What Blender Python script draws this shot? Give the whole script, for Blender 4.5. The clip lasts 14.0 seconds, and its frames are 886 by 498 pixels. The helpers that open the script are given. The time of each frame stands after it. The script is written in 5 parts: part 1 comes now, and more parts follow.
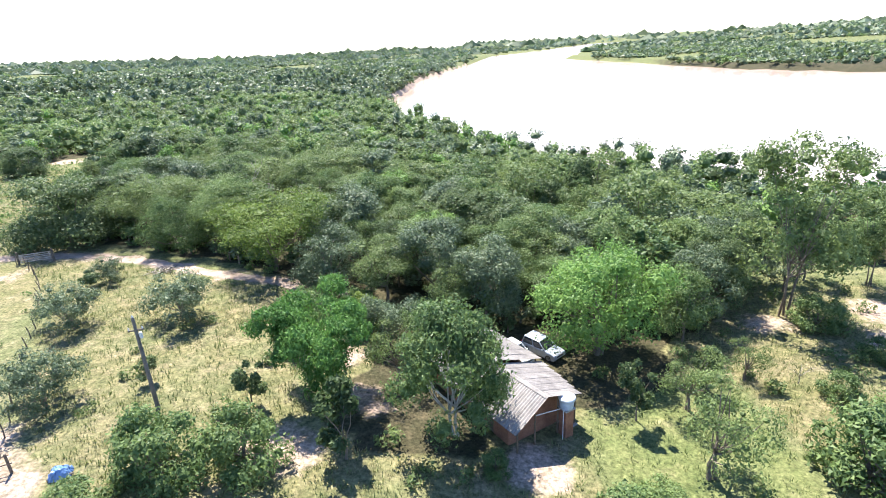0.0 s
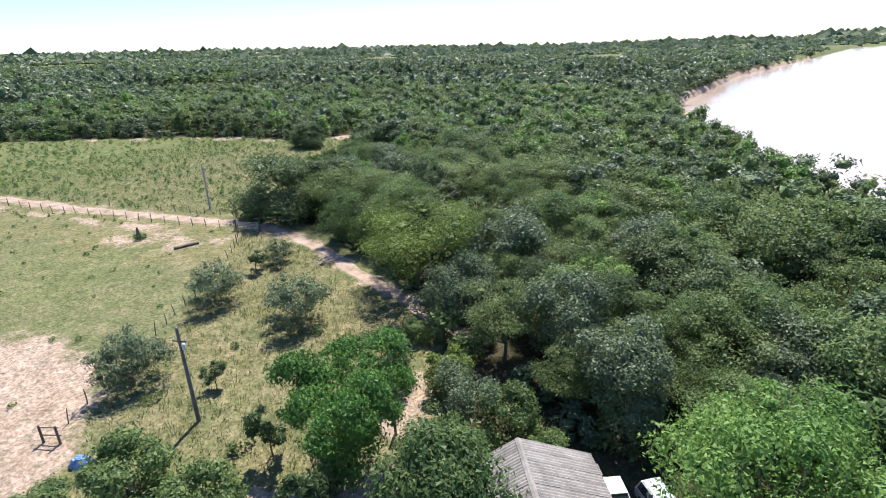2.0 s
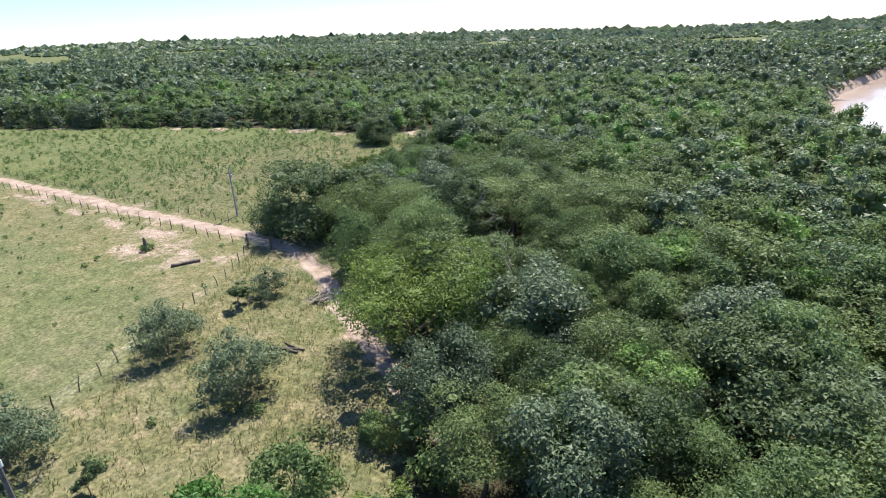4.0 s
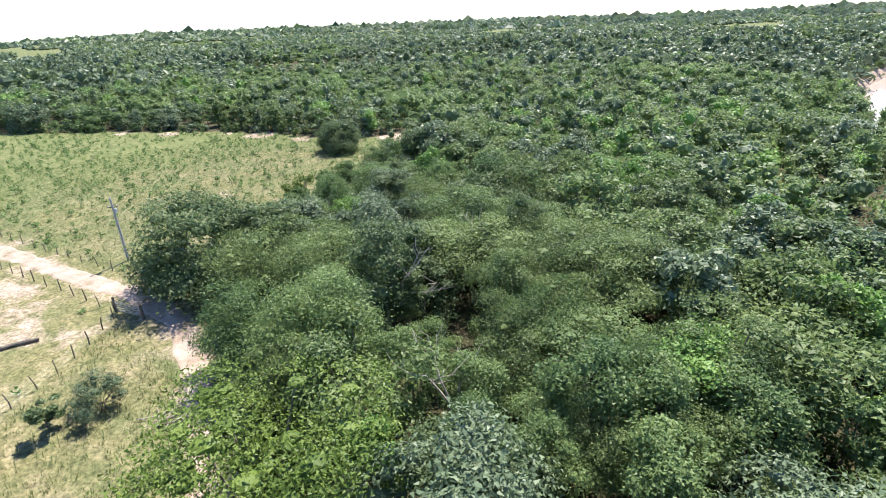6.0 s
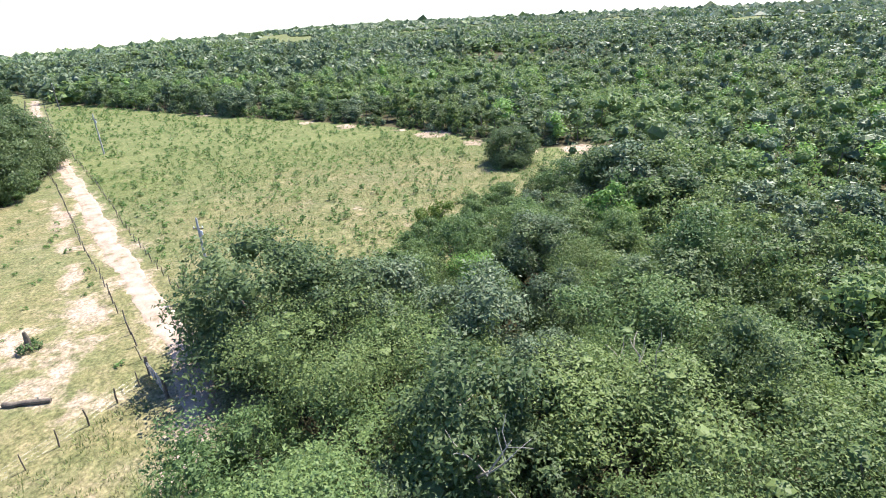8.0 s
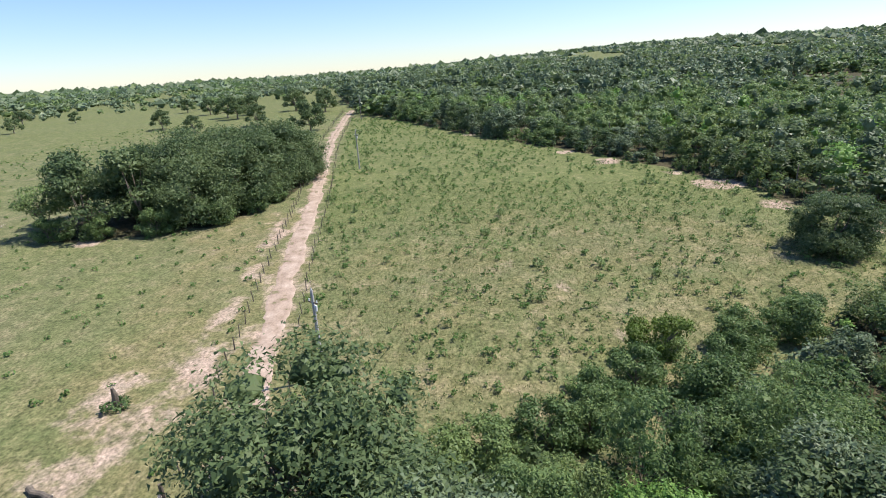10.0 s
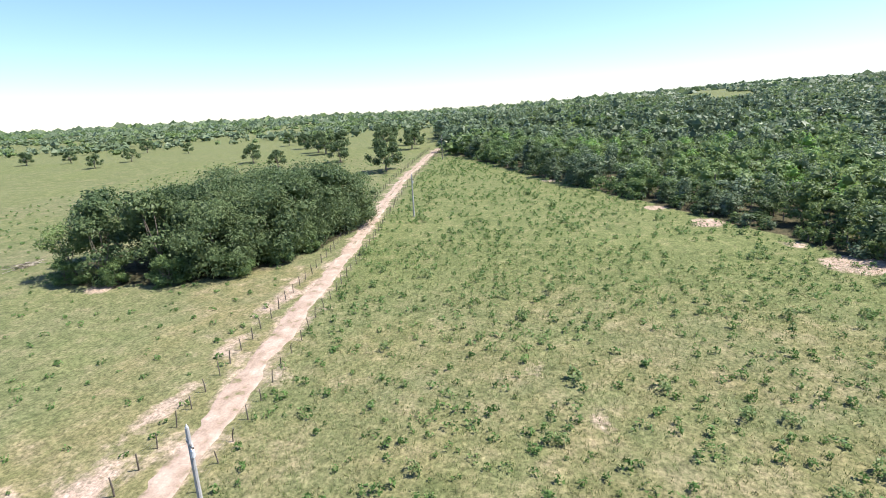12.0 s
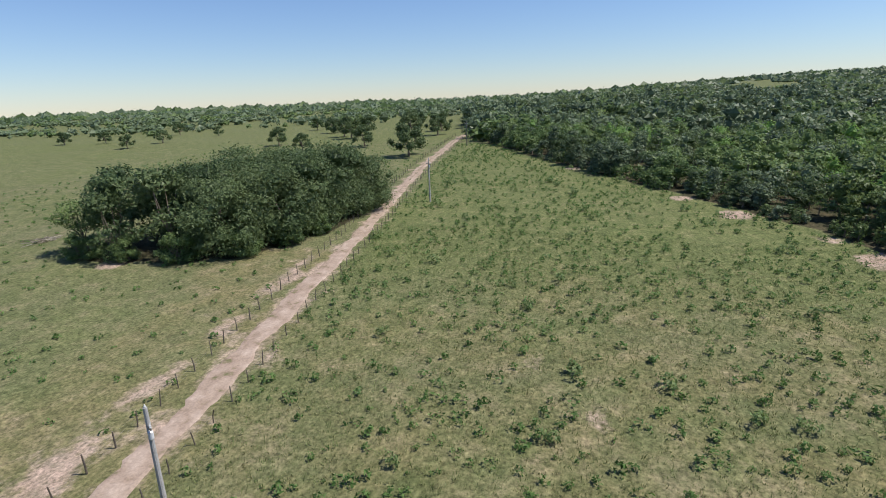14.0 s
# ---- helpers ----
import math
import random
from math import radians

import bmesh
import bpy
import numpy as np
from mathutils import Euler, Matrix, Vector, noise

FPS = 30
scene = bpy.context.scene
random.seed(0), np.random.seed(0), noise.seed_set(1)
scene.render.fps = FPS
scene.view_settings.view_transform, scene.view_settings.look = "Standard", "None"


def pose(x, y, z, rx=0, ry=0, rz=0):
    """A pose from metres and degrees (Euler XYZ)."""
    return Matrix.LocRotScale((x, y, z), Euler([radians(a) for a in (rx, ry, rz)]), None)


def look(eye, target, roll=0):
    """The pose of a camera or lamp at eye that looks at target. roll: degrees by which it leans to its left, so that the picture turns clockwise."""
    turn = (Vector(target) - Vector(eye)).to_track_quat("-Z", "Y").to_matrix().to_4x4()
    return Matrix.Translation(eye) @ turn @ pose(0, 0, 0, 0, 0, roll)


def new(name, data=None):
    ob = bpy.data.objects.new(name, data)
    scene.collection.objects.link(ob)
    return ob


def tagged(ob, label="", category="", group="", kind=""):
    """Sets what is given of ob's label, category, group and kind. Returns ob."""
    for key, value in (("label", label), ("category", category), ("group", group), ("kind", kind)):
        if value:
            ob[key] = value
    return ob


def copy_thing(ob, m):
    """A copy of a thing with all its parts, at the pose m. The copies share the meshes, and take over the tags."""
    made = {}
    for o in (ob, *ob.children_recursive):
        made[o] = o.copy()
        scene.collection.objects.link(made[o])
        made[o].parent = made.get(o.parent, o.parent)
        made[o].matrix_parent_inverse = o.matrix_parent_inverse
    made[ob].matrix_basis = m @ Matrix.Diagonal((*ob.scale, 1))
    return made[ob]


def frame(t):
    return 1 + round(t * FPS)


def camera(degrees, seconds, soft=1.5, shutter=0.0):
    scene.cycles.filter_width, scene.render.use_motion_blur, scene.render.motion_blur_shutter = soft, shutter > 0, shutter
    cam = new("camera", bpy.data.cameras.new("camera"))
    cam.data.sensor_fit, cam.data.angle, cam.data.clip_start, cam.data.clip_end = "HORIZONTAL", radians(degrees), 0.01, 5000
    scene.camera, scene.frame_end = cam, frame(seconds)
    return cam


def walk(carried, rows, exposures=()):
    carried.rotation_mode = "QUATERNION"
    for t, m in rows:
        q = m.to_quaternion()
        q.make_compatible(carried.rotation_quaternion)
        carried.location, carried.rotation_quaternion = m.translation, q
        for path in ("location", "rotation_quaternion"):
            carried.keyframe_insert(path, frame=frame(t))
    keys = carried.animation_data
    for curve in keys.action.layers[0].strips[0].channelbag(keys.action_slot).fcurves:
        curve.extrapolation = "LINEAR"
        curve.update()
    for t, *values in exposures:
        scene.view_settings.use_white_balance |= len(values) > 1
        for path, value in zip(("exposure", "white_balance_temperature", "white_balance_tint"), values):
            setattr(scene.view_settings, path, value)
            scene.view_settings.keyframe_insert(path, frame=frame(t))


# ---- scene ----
cam = camera(78.6, 14.0, soft=1.0)
METRES, EYE, TILT, LEAN, TURN = 132.0, 25.5, -20.6, 3.0, 0.0
ROWS = [
    (0.0, 0.0, 0.0, 0.0, 0.0, 0.0, 0.0),
    (0.5, 0.0285, 0.0223, 0.0107, 6.96, -0.42, -2.82),
    (1.0, 0.0526, 0.0482, 0.0234, 17.03, -1.56, -6.67),
    (1.5, 0.0696, 0.0779, 0.0367, 22.53, -2.6, -8.56),
    (2.0, 0.0809, 0.1107, 0.0502, 29.11, -3.98, -10.7),
    (2.5, 0.086, 0.1442, 0.0639, 34.24, -5.33, -12.12),
    (5.0, 0.0443, 0.3192, 0.1287, 41.8, -8.61, -13.29),
    (5.5, 0.0257, 0.3569, 0.1408, 41.8, -8.89, -13.14),
    (6.0, 0.0041, 0.3937, 0.1528, 41.86, -9.19, -13.05),
    (6.5, -0.0205, 0.4296, 0.164, 43.67, -9.87, -13.38),
    (7.0, -0.0475, 0.4646, 0.1746, 49.63, -11.58, -14.57),
    (7.5, -0.0769, 0.4985, 0.1845, 56.16, -13.56, -15.64),
    (8.0, -0.1087, 0.531, 0.1932, 64.13, -16.03, -16.63),
    (8.5, -0.1427, 0.5611, 0.2011, 72.75, -18.82, -17.35),
    (9.0, -0.1789, 0.588, 0.208, 81.47, -21.75, -17.65),
    (11.5, -0.3661, 0.668, 0.2283, 107.68, -23.36, -15.69),
    (12.0, -0.3887, 0.6772, 0.2305, 108.19, -23.73, -15.75),
    (12.5, -0.4031, 0.6851, 0.231, 108.22, -23.97, -15.98),
    (13.0, -0.409, 0.6907, 0.2299, 108.23, -24.28, -16.2),
    (13.5, -0.4102, 0.6939, 0.2283, 108.81, -24.77, -16.28),
    (14.0, -0.4102, 0.6944, 0.2264, 111.84, -25.92, -15.88),
]
EXPOSE = [(0.0, 1.72), (0.6, 1.42), (1.2, 1.14), (2.5, 0.9), (5.0, 0.98), (6.0, 1.38), (6.6, 1.68), (7.6, 1.6), (8.4, 1.2), (9.0, 0.9), (11.4, 0.64), (12.1, 1.1), (12.6, 1.04), (13.0, 0.75), (14.0, 0.2)]
walk(cam, [(t, pose(0, 0, EYE, TILT, LEAN, TURN) @ pose(METRES * x, METRES * y, METRES * z, 90 + pitch, roll, yaw)) for t, x, y, z, yaw, pitch, roll in ROWS], EXPOSE)

# ---- light ----
SUN_YAW, SUN_UP = 19.0, 58.0
world = bpy.data.worlds.new("sky")
scene.world = world
world.use_nodes = True
wn = world.node_tree
sky = wn.nodes.new("ShaderNodeTexSky")
sky.sky_type = "NISHITA"
sky.sun_disc = False
sky.sun_elevation = radians(SUN_UP)
sky.sun_rotation = radians(-SUN_YAW)
sky.dust_density, sky.air_density, sky.ozone_density = 0.0, 1.12, 1.8
clear = wn.nodes.new("ShaderNodeMix")
clear.data_type, clear.blend_type = "RGBA", "MULTIPLY"
clear.inputs["Factor"].default_value = 1.0
clear.inputs["B"].default_value = (0.81, 0.945, 1.25, 1)
wn.links.new(sky.outputs["Color"], clear.inputs["A"])
wn.links.new(clear.outputs["Result"], wn.nodes["Background"].inputs["Color"])
wn.nodes["Background"].inputs["Strength"].default_value = 0.086
sun_data = bpy.data.lights.new("sun", "SUN")
sun_data.energy, sun_data.angle, sun_data.color = 5.0, radians(0.53), (1.0, 0.95, 0.88)
sun = new("sun", sun_data)
a, e = radians(SUN_YAW), radians(SUN_UP)
toward = Vector((-math.sin(a) * math.cos(e), math.cos(a) * math.cos(e), math.sin(e)))
sun.matrix_world = look((0, 0, 200), Vector((0, 0, 200)) - toward)


# ---- lie of the land ----
NEAR_BANK = [(260, -160), (170, 0), (120, 60), (78, 92), (56, 111), (38, 128), (16, 160), (-16, 240), (-34, 300), (-38, 370), (-28, 600), (32, 955), (131, 1572), (343, 1993), (525, 2490), (900, 3400)]
FAR_BANK = [(1300, 3300), (760, 2500), (545, 2150), (420, 1700), (275, 1200), (222, 1050), (248, 800), (270, 532), (316, 408), (420, 250), (520, 60), (640, -160)]
WATER = -9.0


def river_gap(x, y):
    """Metres outside the river's outline; below zero in the water."""
    ring = np.array(NEAR_BANK + FAR_BANK, float)
    x, y = np.asarray(x, float), np.asarray(y, float)
    best, inside = np.full(x.shape, 1e9), np.zeros(x.shape, bool)
    for (ax, ay), (bx, by) in zip(ring, np.roll(ring, -1, 0)):
        dx, dy = bx - ax, by - ay
        k = np.clip(((x - ax) * dx + (y - ay) * dy) / (dx * dx + dy * dy), 0, 1)
        best = np.minimum(best, np.hypot(x - ax - k * dx, y - ay - k * dy))
        cross = (ay > y) != (by > y)
        inside ^= cross & (x < (bx - ax) * (y - ay) / (by - ay if by != ay else 1e-9) + ax)
    return np.where(inside, -best, best)


def ease(a, b, v):
    k = np.clip((v - a) / (b - a), 0, 1)
    return k * k * (3 - 2 * k)


def land(x, y):
    """The ground's height."""
    x, y = np.asarray(x, float), np.asarray(y, float)
    u = np.maximum(-x, 0)
    w = ease(-0.3, 0.4, y / (u + 1))
    z = -0.9 - 0.036 * np.clip(x, -250, 15) - 0.01 * np.clip(y - 40, -60, 160)
    # a long low rise behind the woods, fading out towards the river
    z = z + 0.0295 * w * np.clip(1 - 0.33 * y / (u + 1), 0.05, 1) * np.clip(u - 250, 0, 2200)
    z = z - 0.055 * np.clip(x + 22, 0, 35) * ease(150, 60, y)
    z = z + 0.12 * np.sin(x * 0.11 + 1.3) * np.sin(y * 0.13) + 0.07 * np.sin(x * 0.31) * np.sin(y * 0.27 + 2)
    g = river_gap(x, y)
    right = ease(60, 240, x + 0 * y) * (y > 150)
    far = -6.5 + 0.03 * np.clip(g, 0, 1100)
    z = z * (1 - right) + far * right
    z = z * ease(0, 45, g) + (-4.0) * (1 - ease(0, 45, g))
    return np.where(g < 6, -13.5 + (z + 13.5) * ease(-9, 6, g), z)


# ---- materials ----
def nodes_of(name):
    m = bpy.data.materials.new(name)
    m.use_nodes = True
    nt = m.node_tree
    return m, nt, nt.nodes["Principled BSDF"], nt.nodes["Material Output"]


def node(nt, kind, **sets):
    n = nt.nodes.new(kind)
    for k, v in sets.items():
        n.inputs[k.replace("_", " ")].default_value = v
    return n


def noise_at(nt, scale, detail=4.0, rough=0.6, where="Object"):
    """Noise over the world's metres (Object space) as a factor."""
    tc = nt.nodes.new("ShaderNodeTexCoord") if where == "Object" else nt.nodes.new("ShaderNodeNewGeometry")
    n = node(nt, "ShaderNodeTexNoise", Scale=scale, Detail=detail, Roughness=rough)
    nt.links.new(tc.outputs["Object" if where == "Object" else "Position"], n.inputs["Vector"])
    return n.outputs["Fac"]


def ramp(nt, fac, stops):
    r = nt.nodes.new("ShaderNodeValToRGB")
    el = r.color_ramp.elements
    while len(el) < len(stops):
        el.new(0.5)
    for s, (p, c) in zip(el, stops):
        s.position, s.color = p, (*c, 1) if len(c) == 3 else c
    nt.links.new(fac, r.inputs["Fac"])
    return r.outputs["Color"]


def blend(nt, fac, a, b, mode="MIX"):
    m = nt.nodes.new("ShaderNodeMix")
    m.data_type, m.blend_type = "RGBA", mode
    for sock, v in ((m.inputs["Factor"], fac), (m.inputs["A"], a), (m.inputs["B"], b)):
        if isinstance(v, (int, float)):
            sock.default_value = v
        elif isinstance(v, tuple):
            sock.default_value = (*v, 1)
        else:
            nt.links.new(v, sock)
    return m.outputs["Result"]


def bump(nt, bsdf, fac, strength, distance):
    b = node(nt, "ShaderNodeBump", Strength=strength, Distance=distance)
    nt.links.new(fac, b.inputs["Height"])
    nt.links.new(b.outputs["Normal"], bsdf.inputs["Normal"])


def surface(name, stops, scale, rough=0.8, metal=0.0, fine=0.0, relief=0.0, spec=0.5):
    """A mottled surface: noise at two scales over a colour ramp, with fine relief."""
    m, nt, bs, out = nodes_of(name)
    n1 = noise_at(nt, scale)
    col = ramp(nt, n1, stops)
    if fine:
        n2 = noise_at(nt, fine, 3.0, 0.7)
        col = blend(nt, 0.5, col, ramp(nt, n2, [(0.3, (0.35, 0.35, 0.35)), (0.7, (0.75, 0.75, 0.75))]), "OVERLAY")
        if relief:
            bump(nt, bs, n2, 0.6, relief)
    nt.links.new(col, bs.inputs["Base Color"])
    bs.inputs["Roughness"].default_value, bs.inputs["Metallic"].default_value = rough, metal
    bs.inputs["Specular IOR Level"].default_value = spec
    return m


def plain(name, col, rough=0.6, metal=0.0, spec=0.5):
    d = [max(0, v * 0.82) for v in col]
    u = [min(1, v * 1.12) for v in col]
    return surface(name, [(0.35, d), (0.65, u)], 3.0, rough, metal, spec=spec)


def leaf(name, dark, light, lets_in=0.42, gloss=0.5, patch=0.16):
    """Foliage: hue by tree, by patch of the crown and by leaf; part of the light passes through."""
    m, nt, bs, out = nodes_of(name)
    geo = nt.nodes.new("ShaderNodeNewGeometry")
    info = nt.nodes.new("ShaderNodeObjectInfo")
    p = noise_at(nt, patch, 3.0, 0.65, "world")
    add = nt.nodes.new("ShaderNodeMath")
    add.operation = "MULTIPLY_ADD"
    add.inputs[1].default_value = 0.42
    nt.links.new(geo.outputs["Random Per Island"], add.inputs[0])
    nt.links.new(p, add.inputs[2])
    half = nt.nodes.new("ShaderNodeMath")
    half.operation = "MULTIPLY_ADD"
    half.inputs[1].default_value = 0.3
    nt.links.new(info.outputs["Random"], half.inputs[0])
    nt.links.new(add.outputs[0], half.inputs[2])
    mid = [(a * b) ** 0.5 for a, b in zip(dark, light)]
    col = ramp(nt, half.outputs[0], [(0.45, dark), (0.8, mid), (1.0, light)])
    nt.links.new(col, bs.inputs["Base Color"])
    bs.inputs["Roughness"].default_value = gloss
    bs.inputs["Specular IOR Level"].default_value = 0.2
    tr = nt.nodes.new("ShaderNodeBsdfTranslucent")
    warm = blend(nt, 0.5, col, (0.5, 0.62, 0.12), "MULTIPLY")
    nt.links.new(blend(nt, 0.3, col, warm), tr.inputs["Color"])
    mix = nt.nodes.new("ShaderNodeMixShader")
    mix.inputs[0].default_value = lets_in
    nt.links.new(bs.outputs[0], mix.inputs[1])
    nt.links.new(tr.outputs[0], mix.inputs[2])
    nt.links.new(mix.outputs[0], out.inputs["Surface"])
    return m


LEAF_DARK = leaf("leaf_dark", (0.053, 0.088, 0.037), (0.15, 0.2, 0.086))
LEAF_MID = leaf("leaf_mid", (0.068, 0.120, 0.043), (0.196, 0.268, 0.098))
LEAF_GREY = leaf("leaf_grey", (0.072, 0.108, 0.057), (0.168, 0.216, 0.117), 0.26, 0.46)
LEAF_OLIVE = leaf("leaf_olive", (0.078, 0.121, 0.042), (0.196, 0.256, 0.092))
LEAF_BRIGHT = leaf("leaf_bright", (0.075, 0.165, 0.04), (0.215, 0.345, 0.09), 0.4)
LEAF_YELLOW = leaf("leaf_yellow", (0.082, 0.132, 0.026), (0.195, 0.262, 0.058), 0.4)
LEAF_BAMBOO = leaf("leaf_bamboo", (0.055, 0.135, 0.03), (0.17, 0.31, 0.08), 0.35)
WEED = leaf("weed_leaf", (0.054, 0.114, 0.030), (0.15, 0.245, 0.072))
STRAW = leaf("straw_blade", (0.15, 0.155, 0.062), (0.35, 0.315, 0.165), 0.3, 0.6)
GRASS = leaf("grass_blade", (0.095, 0.13, 0.04), (0.23, 0.265, 0.105), 0.3, 0.6)
BARK = surface("bark", [(0.3, (0.10, 0.075, 0.055)), (0.7, (0.22, 0.18, 0.14))], 2.0, 0.9, fine=14.0, relief=0.02)
PALE_BARK = surface("pale_bark", [(0.3, (0.30, 0.27, 0.23)), (0.7, (0.52, 0.49, 0.44))], 1.5, 0.85, fine=10.0, relief=0.01)
DEAD_WOOD = surface("dead_wood", [(0.3, (0.24, 0.20, 0.16)), (0.7, (0.44, 0.39, 0.33))], 2.0, 0.9, fine=12.0, relief=0.01)
POST_WOOD = surface("post_wood", [(0.3, (0.055, 0.045, 0.036)), (0.7, (0.16, 0.13, 0.10))], 2.5, 0.9, fine=18.0, relief=0.01)
POLE_WOOD = surface("pole_wood", [(0.3, (0.085, 0.078, 0.070)), (0.7, (0.19, 0.175, 0.16))], 1.2, 0.85, fine=16.0, relief=0.01)
CONCRETE = surface("pole_concrete", [(0.3, (0.27, 0.26, 0.25)), (0.7, (0.40, 0.39, 0.37))], 1.2, 0.85, fine=16.0, relief=0.005)
SAND = surface("pale_sand", [(0.30, (0.135, 0.125, 0.062)), (0.40, (0.27, 0.20, 0.15)), (0.7, (0.405, 0.318, 0.256))], 0.55, 0.95, fine=5.0, relief=0.03, spec=0.2)
ROOFING = surface("fibre_cement", [(0.3, (0.17, 0.155, 0.145)), (0.7, (0.31, 0.285, 0.265))], 0.7, 0.9, fine=5.0, relief=0.004, spec=0.3)
BRICKWORK = surface("bare_brick", [(0.3, (0.22, 0.095, 0.055)), (0.7, (0.36, 0.17, 0.10))], 1.2, 0.9, fine=9.0, relief=0.01)
TIMBER = surface("rough_timber", [(0.3, (0.10, 0.07, 0.045)), (0.7, (0.21, 0.15, 0.10))], 2.0, 0.85, fine=15.0, relief=0.006)
TANK_BLUE = plain("tank_blue", (0.42, 0.50, 0.62), 0.5)
TANK_LID = plain("tank_lid", (0.74, 0.76, 0.78), 0.5)
TARP = plain("blue_tarpaulin", (0.16, 0.29, 0.55), 0.45)
PVC = plain("white_pipe", (0.72, 0.72, 0.70), 0.4)
WIRE = plain("galvanised_wire", (0.30, 0.30, 0.30), 0.45, 0.8)
PORCELAIN = plain("porcelain", (0.62, 0.62, 0.62), 0.25)
SILVER = plain("silver_paint", (0.46, 0.50, 0.56), 0.28, 0.5)
WHITE = plain("white_paint", (0.72, 0.73, 0.74), 0.3)
GLASS = plain("dark_glass", (0.025, 0.03, 0.035), 0.06, 0.0, 0.8)
RUBBER = plain("tyre_rubber", (0.025, 0.025, 0.025), 0.85)
RIM = plain("alloy", (0.45, 0.45, 0.46), 0.35, 0.8)
LAMP_GLASS = plain("lamp_glass", (0.70, 0.72, 0.74), 0.12)
RED_LAMP = plain("red_lamp", (0.45, 0.03, 0.02), 0.2)
BLACK = plain("black_plastic", (0.03, 0.03, 0.03), 0.6)


def ground_material():
    m, nt, bs, out = nodes_of("ground_cover")
    at = nt.nodes.new("ShaderNodeVertexColor")
    at.layer_name = "cover"
    sep = nt.nodes.new("ShaderNodeSeparateColor")
    nt.links.new(at.outputs["Color"], sep.inputs["Color"])
    n_big, n_mid, n_fine, n_spot, n_clod = (noise_at(nt, s, d, 0.7) for s, d in ((0.035, 4), (0.35, 6), (3.4, 8), (0.12, 6), (1.1, 6)))
    short = ramp(nt, n_mid, [(0.25, (0.100, 0.111, 0.052)), (0.5, (0.139, 0.139, 0.073)), (0.78, (0.213, 0.178, 0.113))])
    lush = ramp(nt, n_mid, [(0.25, (0.074, 0.102, 0.034)), (0.55, (0.126, 0.145, 0.053)), (0.8, (0.212, 0.192, 0.100))])
    dry = ramp(nt, n_mid, [(0.25, (0.112, 0.118, 0.048)), (0.5, (0.172, 0.152, 0.078)), (0.75, (0.270, 0.215, 0.140))])
    # the forest floor's litter, used as painted shade under the yard trees too
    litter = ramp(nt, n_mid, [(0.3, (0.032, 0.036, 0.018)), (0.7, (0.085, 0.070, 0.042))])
    sand = ramp(nt, n_mid, [(0.25, (0.25, 0.182, 0.134)), (0.75, (0.385, 0.302, 0.242))])
    col = blend(nt, ramp(nt, n_big, [(0.42, (0, 0, 0)), (0.6, (1, 1, 1))]), short, blend(nt, 0.45, short, lush))

    def mask(chan, lo=0.40, hi=0.60, noisy=n_spot):
        add = nt.nodes.new("ShaderNodeMath")
        add.operation = "MULTIPLY_ADD"
        add.inputs[1].default_value = 0.9
        sub = nt.nodes.new("ShaderNodeMath")
        sub.operation = "SUBTRACT"
        sub.inputs[1].default_value = 0.5
        nt.links.new(noisy, sub.inputs[0])
        nt.links.new(sub.outputs[0], add.inputs[0])
        nt.links.new(sep.outputs[chan], add.inputs[2])
        return ramp(nt, add.outputs[0], [(lo, (0, 0, 0)), (hi, (1, 1, 1))])
    col = blend(nt, mask("Green"), col, dry)
    lush_at = nt.nodes.new("ShaderNodeVertexColor")
    lush_at.layer_name = "lush"
    col = blend(nt, lush_at.outputs["Color"], col, lush)
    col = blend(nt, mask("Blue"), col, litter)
    col = blend(nt, mask("Red", noisy=n_mid), col, sand)
    col = blend(nt, 0.7, col, ramp(nt, n_clod, [(0.32, (0.26, 0.30, 0.26)), (0.68, (0.74, 0.70, 0.72))]), "OVERLAY")
    col = blend(nt, 0.75, col, ramp(nt, n_fine, [(0.34, (0.12, 0.14, 0.12)), (0.66, (0.86, 0.84, 0.84))]), "OVERLAY")
    nt.links.new(col, bs.inputs["Base Color"])
    bs.inputs["Roughness"].default_value = 0.95
    bs.inputs["Specular IOR Level"].default_value = 0.1
    bump(nt, bs, n_fine, 0.7, 0.12)
    return m


def water_material():
    m, nt, bs, out = nodes_of("muddy_water")
    col = ramp(nt, noise_at(nt, 0.012, 3.0), [(0.35, (0.48, 0.36, 0.29)), (0.65, (0.58, 0.45, 0.375))])
    nt.links.new(col, bs.inputs["Base Color"])
    bs.inputs["Roughness"].default_value = 0.12
    bs.inputs["IOR"].default_value = 1.33
    bump(nt, bs, noise_at(nt, 0.8, 5.0), 0.25, 0.15)
    return m


GROUND, WATER_MAT = ground_material(), water_material()


# ---- building helpers ----
def mesh_of(name, verts, faces, mats, index=None, smooth=False):
    """A mesh from numpy arrays; faces: one array (n x 3 or n x 4) or a list of such arrays."""
    faces = [np.asarray(q) for q in (faces if isinstance(faces, list) else [faces]) if len(q)]
    me = bpy.data.meshes.new(name)
    me.vertices.add(len(verts))
    me.vertices.foreach_set("co", np.asarray(verts, np.float32).ravel())
    loops = np.concatenate([q.ravel() for q in faces])
    sizes = np.concatenate([np.full(len(q), q.shape[1]) for q in faces])
    me.loops.add(len(loops))
    me.loops.foreach_set("vertex_index", loops.astype(np.int32))
    me.polygons.add(len(sizes))
    me.polygons.foreach_set("loop_start", np.concatenate([[0], np.cumsum(sizes)[:-1]]).astype(np.int32))
    if index is not None:
        me.polygons.foreach_set("material_index", np.asarray(index, np.int32))
    for m in (mats if isinstance(mats, (list, tuple)) else [mats]):
        me.materials.append(m)
    me.polygons.foreach_set("use_smooth", np.full(len(sizes), smooth))
    me.update(calc_edges=True)
    me.validate()
    return me


